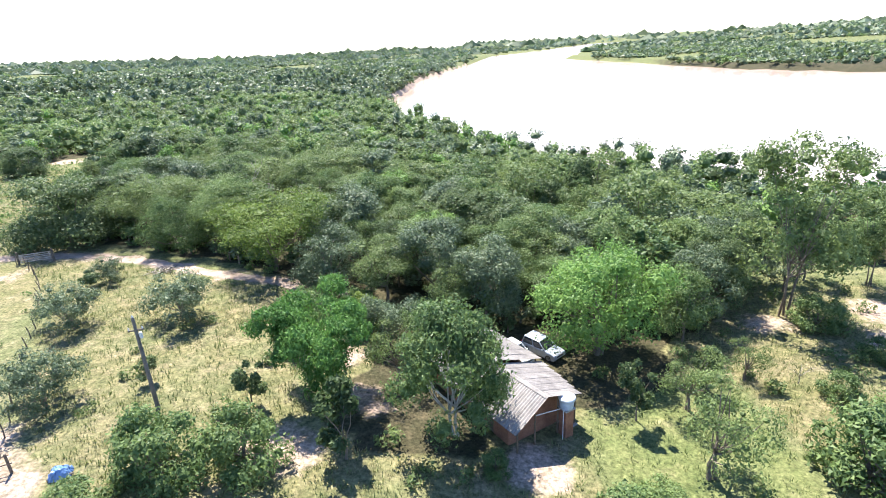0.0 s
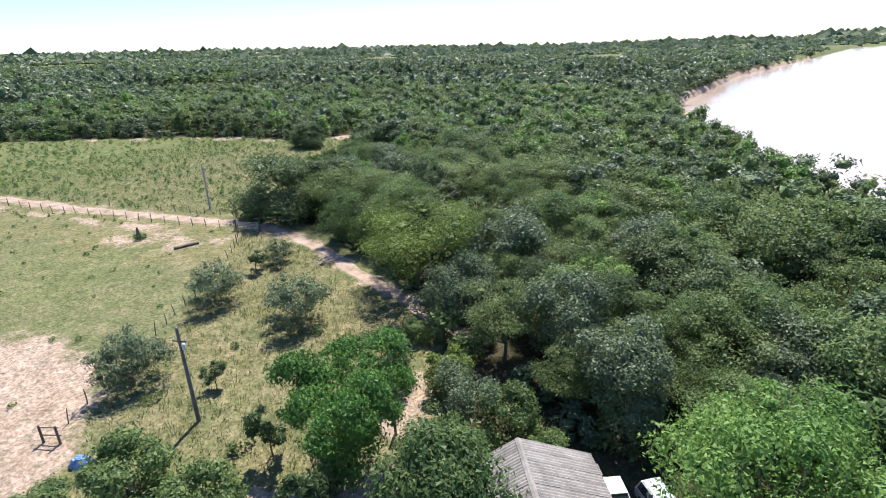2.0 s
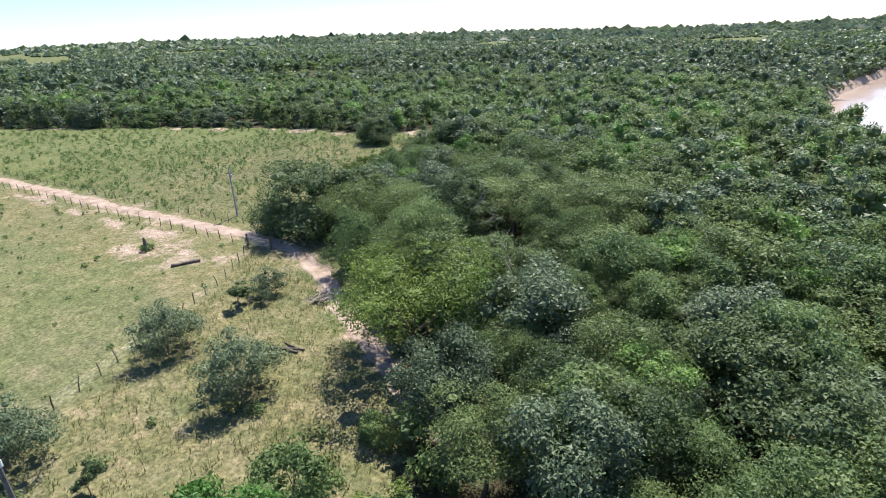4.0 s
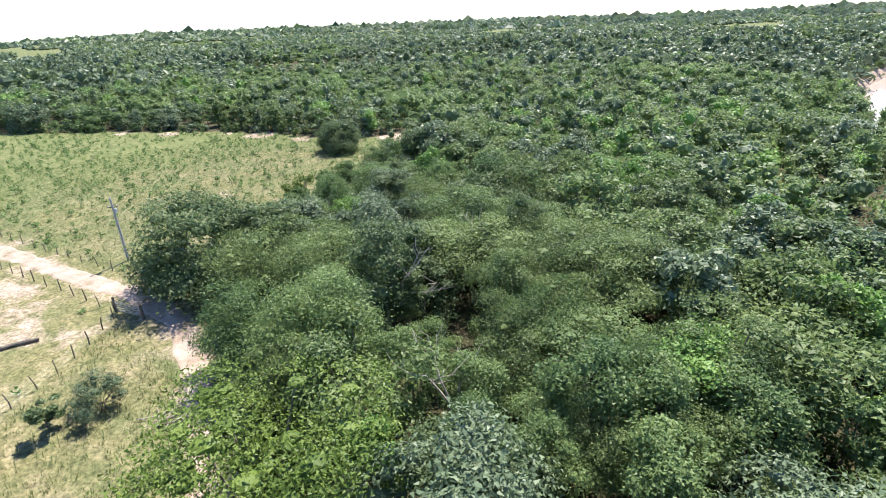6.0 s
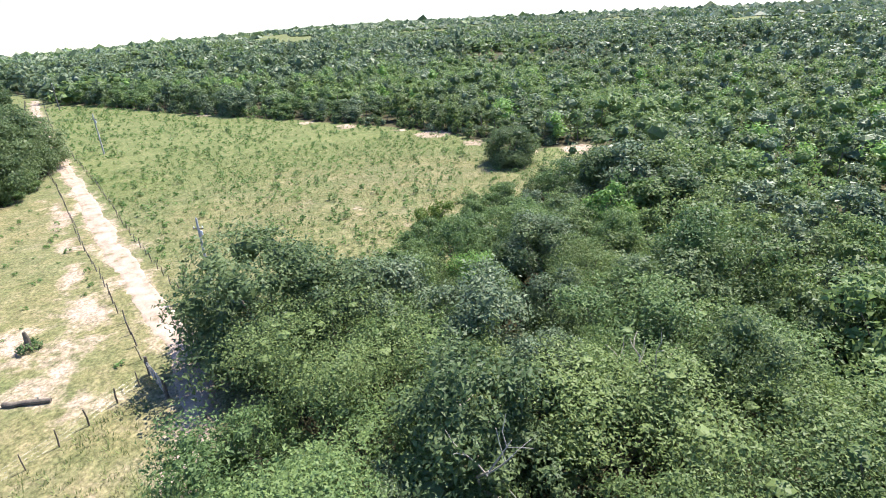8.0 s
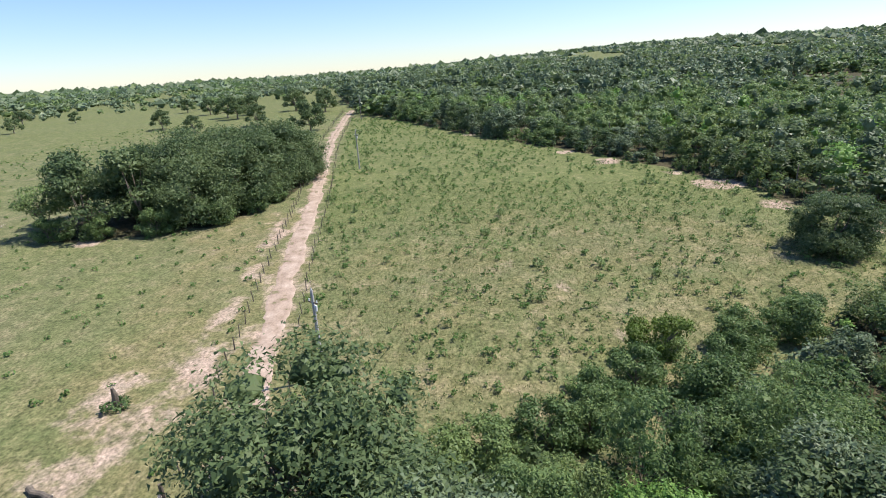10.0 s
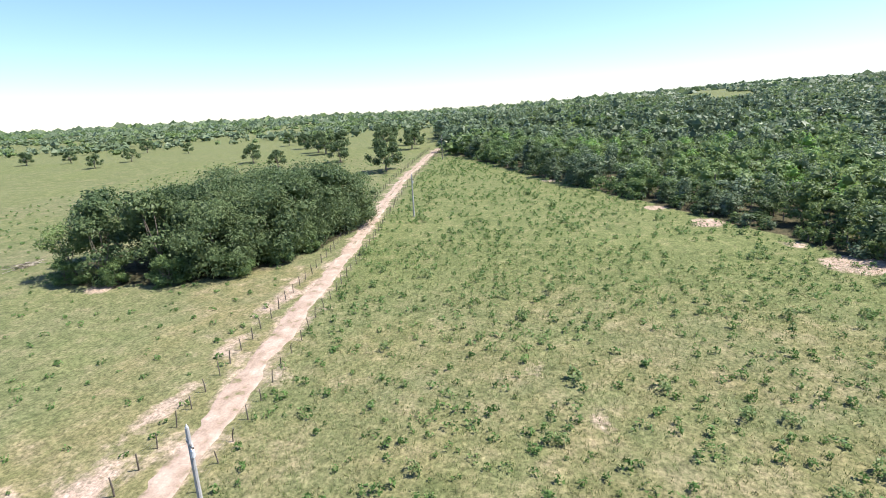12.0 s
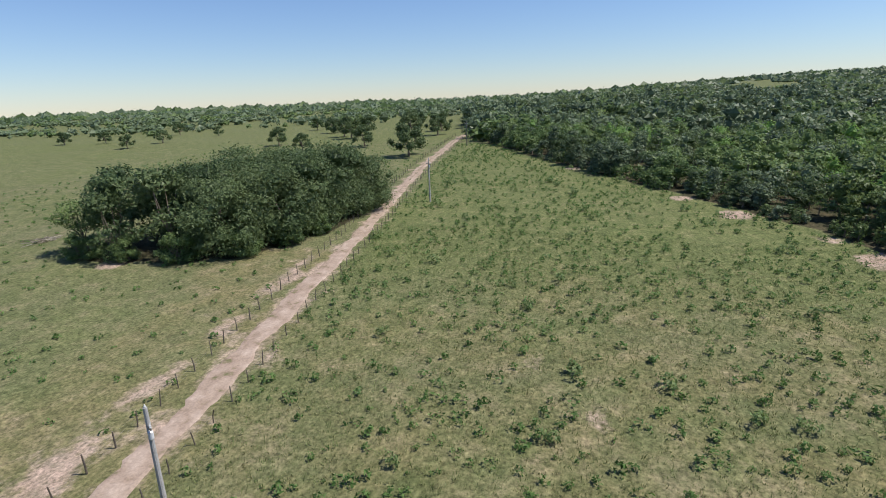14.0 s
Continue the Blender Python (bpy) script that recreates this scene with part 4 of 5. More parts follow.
lay("pasture_straw", [tuft(rng, 6, 0.26, 0.26, 0.03) for _ in range(8)], np.c_[dx, dy][k], rng, [STRAW], "dry straw-coloured grass patches in the pasture", "grass", (0.5, 1.5))
gx, gy = scatter(rng, -240, -30, -60, 68, 2.2)
k = ~inside(YARD, gx, gy) & ~inside(PASTURE, gx, gy) & ~inside(CLUMP, gx, gy) & (road_off(gx, gy) > 3) & (rng.random(len(gx)) < np.where(gx > -70, 0.07, 0.34))
lay("paddock_weeds", [weed(rng, 26, 0.34, 0.4, 0.2) for _ in range(8)], np.c_[gx, gy][k], rng, [WEED], "low weeds in the grazed paddock", "weeds", (0.5, 1.3))
gx, gy = scatter(rng, -57, 52, 12, 68, 0.6)
sandy = np.zeros(len(gx))
for (sx, sy), r, power in SANDS:
    sandy = np.maximum(sandy, power * np.clip(1.35 - np.hypot(gx - sx, gy - sy) / r, 0, 1))
k = inside(YARD, gx, gy) & (road_off(gx, gy) > 1.8) & (sandy < 0.45) & (np.hypot(gx - 4, gy - 39) > 7) & ~inside(SHADE, gx, gy) & ~inside(LAWN, gx, gy) & (rng.random(len(gx)) < 0.85)
straw_v = np.array([noise.noise(Vector((a * 0.11, b * 0.11, 5.0))) for a, b in zip(gx, gy)])
lay("dry_grass", [tuft(rng, 7, 0.36, 0.28, 0.028) for _ in range(8)], np.c_[gx, gy][k & (straw_v > -0.02) & (rng.random(len(gx)) < 0.7)], rng, [STRAW], "tall dry yellow grass round the yard", "grass", (0.45, 1.4))
k2 = (k & (rng.random(len(gx)) < 0.8)) | (inside(LAWN, gx, gy) & (rng.random(len(gx)) < 0.3))
lay("green_grass", [tuft(rng, 7, 0.4, 0.3, 0.035) for _ in range(8)], np.c_[gx + 0.3, gy + 0.2][k2], rng, [GRASS], "green grass among the dry stems of the yard", "grass", (0.45, 1.4))
gx, gy = scatter(rng, -30, 50, 14, 62, 1.6)
k = inside(YARD, gx, gy) & (np.hypot(gx - 4, gy - 39) > 8) & (road_off(gx, gy) > 2.5) & (rng.random(len(gx)) < np.where(gx > 20, 0.10, 0.05))
lay("yard_shrubs", [weed(rng, 120, 0.6, 0.9, 0.2) for _ in range(6)], np.c_[gx, gy][k], rng, [LEAF_OLIVE], "low olive-green shrubs in the yard", "shrubs", (0.6, 1.5))


# ---- bamboo ----
def bamboo_clump(x, y):
    rng = np.random.default_rng(31)
    ob = thing("bamboo_clump", at(x, y), "tall bright green bamboo clump with drooping feathery plumes", "bamboo")
    L, culms = [], bmesh.new()
    for i in range(11):
        a = 2 * math.pi * i / 11 + rng.normal(0, 0.25)
        reach, top = rng.uniform(1.6, 4.0), rng.uniform(5.6, 9.4)
        pts = []
        for s in np.linspace(0, 1, 7):
            r = 0.35 + reach * s ** 2.2
            z = -0.2 + top * math.sin(min(1.0, s * 1.02) * math.pi * 0.52)
            pts.append((r * math.cos(a), r * math.sin(a), z))
        pts.append(((reach + 0.9) * math.cos(a), (reach + 0.9) * math.sin(a), pts[-1][2] - 0.8))
        tube(culms, pts, list(np.linspace(0.06, 0.015, 8)), 5)
        # each plume arches over and hangs at its tip
        for p in pts[4:]:
            r = rng.uniform(0.75, 1.15)
            L.append((p[0] + rng.normal(0, 0.15), p[1] + rng.normal(0, 0.15), p[2] - 0.1, r, r * 0.5))
        L.append((pts[-1][0] * 1.06, pts[-1][1] * 1.06, pts[-1][2] - 0.6, 0.6, 0.6))
    for i in range(12):
        a = rng.uniform(0, 6.28)
        L.append((1.3 * math.cos(a), 1.3 * math.sin(a), rng.uniform(0.8, 4.4), 0.9, 1.0))
    part("stalk_bundle", culms, LEAF_BAMBOO, ob)
    V, F = leaf_cloud(rng, L, 26000, 0.16, 0.3, 0.5)
    V2, F2 = lobe_cores(rng, L, 0.45)
    part("foliage", mesh_of("foliage", np.concatenate([V, V2]), [F, F2 + len(V)], LEAF_BAMBOO), None, ob)


bamboo_clump(-11.0, 38.0)


def bare_tree(x, y, rz, s, label):
    rng = np.random.default_rng(int(abs(x * 7)) + 5)
    ob = thing("dead_tree", at(x, y, rz), label, "dead tree")
    bm = bmesh.new()

    def grow(p, d, length, r, depth):
        q = p + d * length
        bend = p.lerp(q, 0.5) + Vector(rng.normal(0, 0.06 * length, 3))
        tube(bm, [p, bend, q], [r, r * 0.8, r * 0.55], 5)
        if depth:
            for _ in range(3 if depth > 1 else 2):
                e = (d + Vector(rng.normal(0, 0.55, 3))).normalized()
                e.z = abs(e.z) * 0.8 + 0.1
                grow(q - d * length * rng.uniform(0, 0.3), e.normalized(), length * rng.uniform(0.55, 0.8), r * 0.5, depth - 1)
    grow(Vector((0, 0, -0.2)), Vector((0.05, 0, 1)), 3.2 * s, 0.13 * s, 3)
    part("bare_crown", bm, DEAD_WOOD, ob)


bare_tree(-32.6, 83.6, 0, 1.5, "bare pale dead tree standing among the green crowns")
bare_tree(-20.0, 76.0, 60, 1.35, "bare grey dead tree standing in the wood")
bare_tree(-33.0, 95.0, 120, 1.4, "leafless pale tree deep in the wood")
bare_tree(29.0, 39.5, 20, 0.35, "low bare bush in the dry grass")


# ---- house ----
def house():
    H = thing("farm_house", pose(6.4, 33.0, -2.95, 0, 0, 35.5), "small brick farmhouse under a corrugated fibre-cement gable roof", "house")
    ridge, half, t = 4.15, 2.75, 0.14
    # the left slope is steep and short, the right one flat and long
    fall = lambda x: 0.56 * -x if x < 0 else 0.36 * x
    top = lambda x, lift: ridge + lift - fall(x) - 0.16

    def gable(y, lift, mat_part):
        bm = bmesh.new()
        for yy in (y, y + t):
            bm.verts.new((-half, yy, -0.4)), bm.verts.new((half, yy, -0.4)), bm.verts.new((half, yy, top(half, lift))), bm.verts.new((0, yy, top(0, lift))), bm.verts.new((-half, yy, top(-half, lift)))
        bm.verts.ensure_lookup_table()
        v = bm.verts
        bm.faces.new([v[i] for i in range(5)])
        bm.faces.new([v[i] for i in range(9, 4, -1)])
        for i in range(5):
            bm.faces.new((v[i], v[(i + 1) % 5], v[5 + (i + 1) % 5], v[5 + i]))
        return part(mat_part, bm, BRICKWORK, H)
    gable(1.3, 0.0, "front_wall")
    gable(11.9, 0.3, "back_wall")
    for sx in (-1, 1):
        bm = bmesh.new()
        # side walls with a doorway and windows left open
        y0, y1 = 1.3 + t, 11.9
        hgt = top(sx * half, 0.0)
        cuts = [(3.0, 3.9, 0.0, 1.95), (6.2, 7.4, 0.95, 1.85), (9.2, 10.2, 0.95, 1.85)]
        last = y0
        for c0, c1, z0, z1 in cuts:
            box(bm, sx * (half - t / 2), (last + c0) / 2, (hgt - 0.4) / 2, t, c0 - last, hgt + 0.4)
            if z0 > 0:
                box(bm, sx * (half - t / 2), (c0 + c1) / 2, (z0 - 0.4) / 2, t, c1 - c0, z0 + 0.4)
            box(bm, sx * (half - t / 2), (c0 + c1) / 2, (z1 + hgt) / 2, t, c1 - c0, hgt - z1)
            last = c1
        box(bm, sx * (half - t / 2), (last + y1) / 2, (hgt - 0.4) / 2, t, y1 - last, hgt + 0.4)
        part("side_wall", bm, BRICKWORK, H)
        for c0, c1, z0, z1 in cuts:
            sh = bmesh.new()
            box(sh, sx * (half - t / 2), (c0 + c1) / 2, (z0 + z1) / 2, 0.05, c1 - c0 - 0.03, z1 - z0 - 0.03, bevel=0.01)
            part("door" if z0 == 0 else "shutter", sh, TIMBER, H, "weathered timber leaf")
    # porch posts and rafters of the open front
    for px in (-2.75, -1.0, 1.4, 3.3):
        bm = bmesh.new()
        tube(bm, [(px, 0.35, -0.4), (px, 0.35, top(px, 0) - 0.02)], [0.08, 0.07], 8)
        part("porch_post", bm, TIMBER, H)
    for y in (0.3, 5.5, 11.6):
        for sx in (-1, 1):
            bm = bmesh.new()
            a = Vector((0, y, ridge + (0.3 if y > 5.6 else 0) - 0.1))
            reach = -3.0 if sx < 0 else 3.6 if y < 1 else 4.9
            b = Vector((reach, y, a.z - fall(reach)))
            tube(bm, [a, b], [0.055, 0.055], 4)
            part("rafter", bm, TIMBER, H)
    # corrugated sheets, each its own piece
    def sheet(y0, y1, x0, x1, lift, sx, skew):
        waves = 4
        ys = np.linspace(y0, y1 + 0.05, waves * 4 + 1)
        V, F = [], []
        for layer in (0.0, -0.012):
            for x in (x0, x1):
                for y in ys:
                    z = ridge + lift - fall(sx * x) + 0.03 * math.cos((y - y0) / (y1 - y0 + 0.05) * waves * 2 * math.pi) + layer + skew
                    V.append((sx * x, y, z))
        n = len(ys)
        for i in range(n - 1):
            F += [(i, i + 1, n + i + 1, n + i), (2 * n + i, 3 * n + i, 3 * n + i + 1, 2 * n + i + 1)]
            F.append((n + i, n + i + 1, 3 * n + i + 1, 3 * n + i))
            F.append((i + 1, i, 2 * n + i, 2 * n + i + 1))
        part("roof_sheet", mesh_of("roof_sheet", np.array(V), np.array(F), ROOFING, smooth=False), None, H)
    r = random.Random(3)
    for sx in (-1, 1):
        for y0, y1, lift in ((0.0, 5.75, 0.0), (5.7, 12.6, 0.32)):
            n = round((y1 - y0) / 0.98)
            w = (y1 - y0) / n
            for i in range(n):
                edge = 3.2 if sx < 0 else 5.15 if lift else 3.75 + 1.35 * (i / max(1, n - 1))
                for x0, x1, up in ((0.02, 1.85, 0.018), (1.75, min(3.5, edge), 0.0), (3.4, edge + r.uniform(-0.05, 0.08), -0.018)):
                    if x1 <= x0 + 0.1:
                        continue
                    sheet(y0 + i * w, y0 + (i + 1) * w - 0.02, x0, x1, lift, sx, up + r.uniform(-0.004, 0.006) + 0.006 * (i % 2))
    for y0, y1, lift in ((-0.02, 5.72, 0.0), (5.68, 12.62, 0.32)):
        bm = bmesh.new()
        for x, dz in ((-0.2, -0.03), (0.0, 0.075), (0.2, -0.03)):
            for y in (y0, y1):
                for d in (0, -0.015):
                    bm.verts.new((x, y, ridge + lift + dz + d))
        bm.verts.ensure_lookup_table()
        v = bm.verts
        for i in (0, 4):
            bm.faces.new((v[i], v[i + 2], v[i + 6], v[i + 4]))
            bm.faces.new((v[i + 1], v[i + 5], v[i + 7], v[i + 3]))
        part("ridge_cap", bm, ROOFING, H)
    bm = bmesh.new()
    tube(bm, [(-1.1, 3.4, ridge - 0.9), (-1.1, 3.4, ridge + 0.5)], [0.05, 0.05], 8)
    lathe(bm, [(0.10, ridge + 0.5), (0.11, ridge + 0.53), (0.02, ridge + 0.62)], 10, pose(-1.1, 3.4, 0))
    part("flue", bm, BLACK, H, "small dark flue pipe through the roof")
    for y in (6.2, 8.4, 10.6, 12.3):
        bm = bmesh.new()
        tube(bm, [(4.8, y, -0.4), (4.8, y, top(4.8, 0.3) + 0.06)], [0.075, 0.065], 8)
        part("lean_to_post", bm, TIMBER, H)
    # slab under the house
    bm = bmesh.new()
    box(bm, 0, 6.4, -0.25, 6.9, 12.6, 0.6, bevel=0.03)
    part("floor_slab", bm, CONCRETE, H)


house()


def water_tower(x, y):
    z0 = -3.05
    T = thing("water_tower", pose(x, y, z0, 0, 0, 30), "square bare-brick pillar carrying a pale blue water tank", "water tower")
    bm = bmesh.new()
    box(bm, 0, 0, 1.1, 0.78, 0.78, 2.9, bevel=0.015)
    part("pillar", bm, BRICKWORK, T)
    bm = bmesh.new()
    box(bm, 0, 0, 2.6, 0.98, 0.98, 0.1, bevel=0.01)
    part("platform", bm, CONCRETE, T)
    tank = part("tank", lathe(bmesh.new(), [(0.48, 2.65), (0.52, 2.75), (0.55, 3.1), (0.60, 3.42), (0.63, 3.45), (0.63, 3.5)], 24), TANK_BLUE, T, smooth=True)
    part("lid", lathe(bmesh.new(), [(0.66, 3.48), (0.67, 3.55), (0.55, 3.64), (0.25, 3.72), (0.05, 3.74)], 24), TANK_LID, tank, "white domed lid", smooth=True)
    bm = bmesh.new()
    tube(bm, [(-0.5, -0.3, 2.75), (-0.62, -0.35, 2.7), (-0.62, -0.35, -0.2)], [0.03, 0.03, 0.03], 8)
    part("downpipe", bm, PVC, T, "thin white plastic pipe")
    bm = bmesh.new()
    tube(bm, [(-0.5, 0.1, 2.62), (-2.6, 0.6, 2.55)], [0.035, 0.035], 8)
    part("supply_pipe", bm, PVC, T, "thin white plastic pipe")


water_tower(7.95, 33.94)


# ---- cars ----
def car(x, y, heading, paint, label, long, wide, tall, suv):
    """heading: degrees of the nose, counter-clockwise from +x."""
    C = thing("car", at(x, y, heading), label, "car")
    h = long / 2
    belt = tall * 0.58
    clear = 0.22
    # side profile of the lower body, nose at +x
    prof = [(-h, clear + 0.12), (-h - 0.03, belt * 0.75), (-h + 0.05, belt), (h * 0.38, belt), (h * 0.80, belt * 0.92), (h * 0.98, belt * 0.74), (h, clear + 0.16), (h * 0.9, clear), (-h * 0.9, clear)]
    bm = bmesh.new()
    rows = []
    for s, k in ((-1, 0.94), (-0.97, 1.0), (0.97, 1.0), (1, 0.94)):
        rows.append([bm.verts.new((px * (1 if abs(s) < 1 else 0.985), s * wide / 2, clear + (pz - clear) * (k if abs(s) == 1 else 1))) for px, pz in prof])
    n = len(prof)
    for r0, r1 in zip(rows, rows[1:]):
        for i in range(n):
            bm.faces.new((r0[i], r0[(i + 1) % n], r1[(i + 1) % n], r1[i]))
    bm.faces.new(rows[0][::-1]), bm.faces.new(rows[-1])
    bmesh.ops.bevel(bm, geom=list(bm.edges), offset=0.035, segments=2, affect="EDGES")
    body = part("body", bm, paint, C, smooth=False)
    # cabin: glass core, roof and pillars
    rear = -h * (0.93 if suv else 0.82)
    lowp = [(rear, belt), (h * 0.42, belt)]
    upp = [(rear + 0.22, tall), (-h * 0.02 + 0.1, tall)]
    wl, wu = wide / 2 - 0.05, wide / 2 - 0.2
    bm = bmesh.new()
    c = [bm.verts.new(p) for p in ((lowp[0][0], -wl, belt - 0.03), (lowp[1][0], -wl, belt - 0.03), (lowp[1][0], wl, belt - 0.03), (lowp[0][0], wl, belt - 0.03), (upp[0][0], -wu, tall - 0.06), (upp[1][0], -wu, tall - 0.06), (upp[1][0], wu, tall - 0.06), (upp[0][0], wu, tall - 0.06))]
    for q in ((0, 1, 5, 4), (1, 2, 6, 5), (2, 3, 7, 6), (3, 0, 4, 7), (4, 5, 6, 7)):
        bm.faces.new([c[i] for i in q])
    part("glazing", bm, GLASS, C, "dark tinted window glass")
    bm = bmesh.new()
    box(bm, (upp[0][0] + upp[1][0]) / 2, 0, tall - 0.035, upp[1][0] - upp[0][0] + 0.1, 2 * wu + 0.06, 0.08, bevel=0.03)
    part("roof", bm, paint, C)
    for sy in (-1, 1):
        for (ax, bx) in ((lowp[1][0], upp[1][0]), (lowp[0][0], upp[0][0]), ((lowp[0][0] + lowp[1][0]) / 2, (upp[0][0] + upp[1][0]) / 2)):
            bm = bmesh.new()
            tube(bm, [(ax, sy * (wl + 0.005), belt - 0.02), (bx, sy * (wu + 0.01), tall - 0.05)], [0.05, 0.045], 6)
            part("pillar", bm, paint, C)
        bm = bmesh.new()
        box(bm, h * 0.30, sy * (wide / 2 + 0.07), belt + 0.06, 0.12, 0.16, 0.12, bevel=0.03)
        part("mirror", bm, paint, C)
        bm = bmesh.new()
        box(bm, h * 0.9, sy * wide * 0.36, belt * 0.80, 0.26, 0.28, 0.14, pose(0, 0, 0), bevel=0.04)
        part("headlight", bm, LAMP_GLASS, C)
        bm = bmesh.new()
        box(bm, -h + 0.02, sy * wide * 0.42, belt * 0.88, 0.12, 0.16, 0.28, bevel=0.03)
        part("tail_light", bm, RED_LAMP, C)
        for wx_ in (-h * 0.62, h * 0.62):
            r = 0.33 if suv else 0.29
            m = pose(wx_, sy * (wide / 2 - 0.10), r, 90 * sy, 0, 0)
            tyre = part("wheel", lathe(bmesh.new(), [(r * 0.62, -0.1), (r * 0.92, -0.11), (r, -0.07), (r, 0.07), (r * 0.92, 0.11), (r * 0.62, 0.1)], 20, m), RUBBER, C)
            part("rim", lathe(bmesh.new(), [(r * 0.64, -0.02), (r * 0.62, -0.115), (r * 0.3, -0.09), (r * 0.1, -0.10)], 14, m), RIM, tyre)
    bm = bmesh.new()
    box(bm, h * 0.985, 0, belt * 0.62, 0.06, wide * 0.5, 0.16, bevel=0.02)
    part("grille", bm, BLACK, C)
    if suv:
        for sy in (-1, 1):
            bm = bmesh.new()
            tube(bm, [(upp[0][0] + 0.15, sy * (wu - 0.05), tall + 0.02), (upp[0][0] + 0.2, sy * (wu - 0.05), tall + 0.07), (upp[1][0] - 0.2, sy * (wu - 0.05), tall + 0.07), (upp[1][0] - 0.15, sy * (wu - 0.05), tall + 0.02)], [0.02] * 4, 6)
            part("roof_rail", bm, BLACK, C)


car(8.2, 45.6, -48, SILVER, "silver-blue compact car with dark windows parked under the shade tree", 4.1, 1.72, 1.62, True)
car(5.5, 44.6, -56, WHITE, "white hatchback parked between the house and the shade tree", 3.7, 1.62, 1.45, False)


# ---- poles, fences, gate ----
def power_pole(x, y, tall, mat, rz, lean, label):
    P = thing("power_pole", at(x, y, rz) @ pose(0, 0, 0, lean, 0, 0), label, "utility pole", "power poles along the track")
    part("shaft", tube(bmesh.new(), [(0, 0, -0.4), (0, 0, tall * 0.5), (0, 0, tall)], [0.17, 0.14, 0.11], 10), mat, P)
    bm = bmesh.new()
    box(bm, 0, 0, tall - 1.05, 1.1, 0.09, 0.11, bevel=0.01)
    part("crossarm", bm, POST_WOOD, P)
    for sx in (-0.45, 0.45):
        part("insulator", lathe(bmesh.new(), [(0.03, tall - 1.0), (0.06, tall - 0.95), (0.035, tall - 0.9), (0.06, tall - 0.85), (0.02, tall - 0.78)], 10, pose(sx, 0, 0)), PORCELAIN, P)
    part("cap_insulator", lathe(bmesh.new(), [(0.04, tall), (0.07, tall + 0.06), (0.04, tall + 0.12), (0.02, tall + 0.2)], 10), PORCELAIN, P)
    part("line_box", lathe(bmesh.new(), [(0.10, tall - 1.75), (0.13, tall - 1.7), (0.13, tall - 1.3), (0.08, tall - 1.25)], 12, pose(0.24, 0, 0)), PORCELAIN, P, "small pale grey cylinder on a bracket")


power_pole(-23.6, 35.2, 8.0, POLE_WOOD, 20, 0.5, "dark weathered wooden power pole in the dry grass")
power_pole(-71.5, 72.6, 8.0, CONCRETE, 60, 0, "grey power pole beside the sandy track")
power_pole(-152.0, 55.0, 8.5, CONCRETE, 70, 0, "grey power pole at the pasture fence")
power_pole(-237.0, 34.0, 8.5, POLE_WOOD, 70, 0, "grey power pole at the far end of the track")


def fence(name, line, step, label, seed, tall=1.35):
    """Posts with strained wires between them."""
    rng = np.random.default_rng(seed)
    xy, t = along(line, step)
    F = thing(name, pose(*xy[0], float(land(*xy[0]))), label, "fence")
    o = Vector((*xy[0], float(land(*xy[0]))))
    shapes = []
    for i in range(5):
        bm = bmesh.new()
        r = rng.uniform(0.04, 0.065)
        tube(bm, [(0, 0, -0.3), (rng.normal(0, 0.02), rng.normal(0, 0.02), tall * 0.5), (rng.normal(0, 0.05), rng.normal(0, 0.05), tall * rng.uniform(0.9, 1.12))], [r * 1.1, r, r * 0.8], 7)
        me = bpy.data.meshes.new("post")
        bm.to_mesh(me)
        bm.free()
        me.materials.append(POST_WOOD)
        shapes.append(me)
    tops = []
    for i, (x, y) in enumerate(xy):
        x, y = x + rng.normal(0, 0.08), y + rng.normal(0, 0.08)
        p = new("post", shapes[int(rng.integers(5))])
        p.parent = F
        p.matrix_basis = pose(x - o.x, y - o.y, float(land(x, y)) - o.z, rng.normal(0, 3.5), rng.normal(0, 3.5), rng.uniform(0, 360))
        tops.append(Vector((x - o.x, y - o.y, float(land(x, y)) - o.z)))
    for hgt in (0.35, 0.7, 1.05):
        bm = bmesh.new()
        for p, q in zip(tops, tops[1:]):
            tube(bm, [p + Vector((0, 0, hgt)), p.lerp(q, 0.5) + Vector((0, 0, hgt - 0.02)), q + Vector((0, 0, hgt))], [0.0035] * 3, 3)
        part("wire", bm, WIRE, F)


def offset(line, d):
    xy, t = along(line, 4.0)
    return [tuple(p + np.array([v[1], -v[0]]) * d) for p, v in zip(xy, t)]


track = [p for p in ROAD if p[0] <= -61]
fence("paddock_fence", [(-58.3, 66.8)] + [p for p in offset(track, -2.9) if p[0] < -62], 2.6, "wire fence on rough dark posts between the paddock and the track", 1)
fence("pasture_fence", [(-62, 73.2), (-67, 71.6)] + [p for p in offset(track, 2.7) if p[0] < -70], 2.8, "wire fence on thin dark posts along the pasture", 2, 1.25)
fence("yard_fence", [(-56.6, 66.4), (-53, 63), (-48, 57), (-44, 50.5), (-40, 43.5), (-36.5, 37.5), (-33, 31.5), (-31, 28.5)], 2.2, "leaning wire fence between the yard and the paddock", 3)


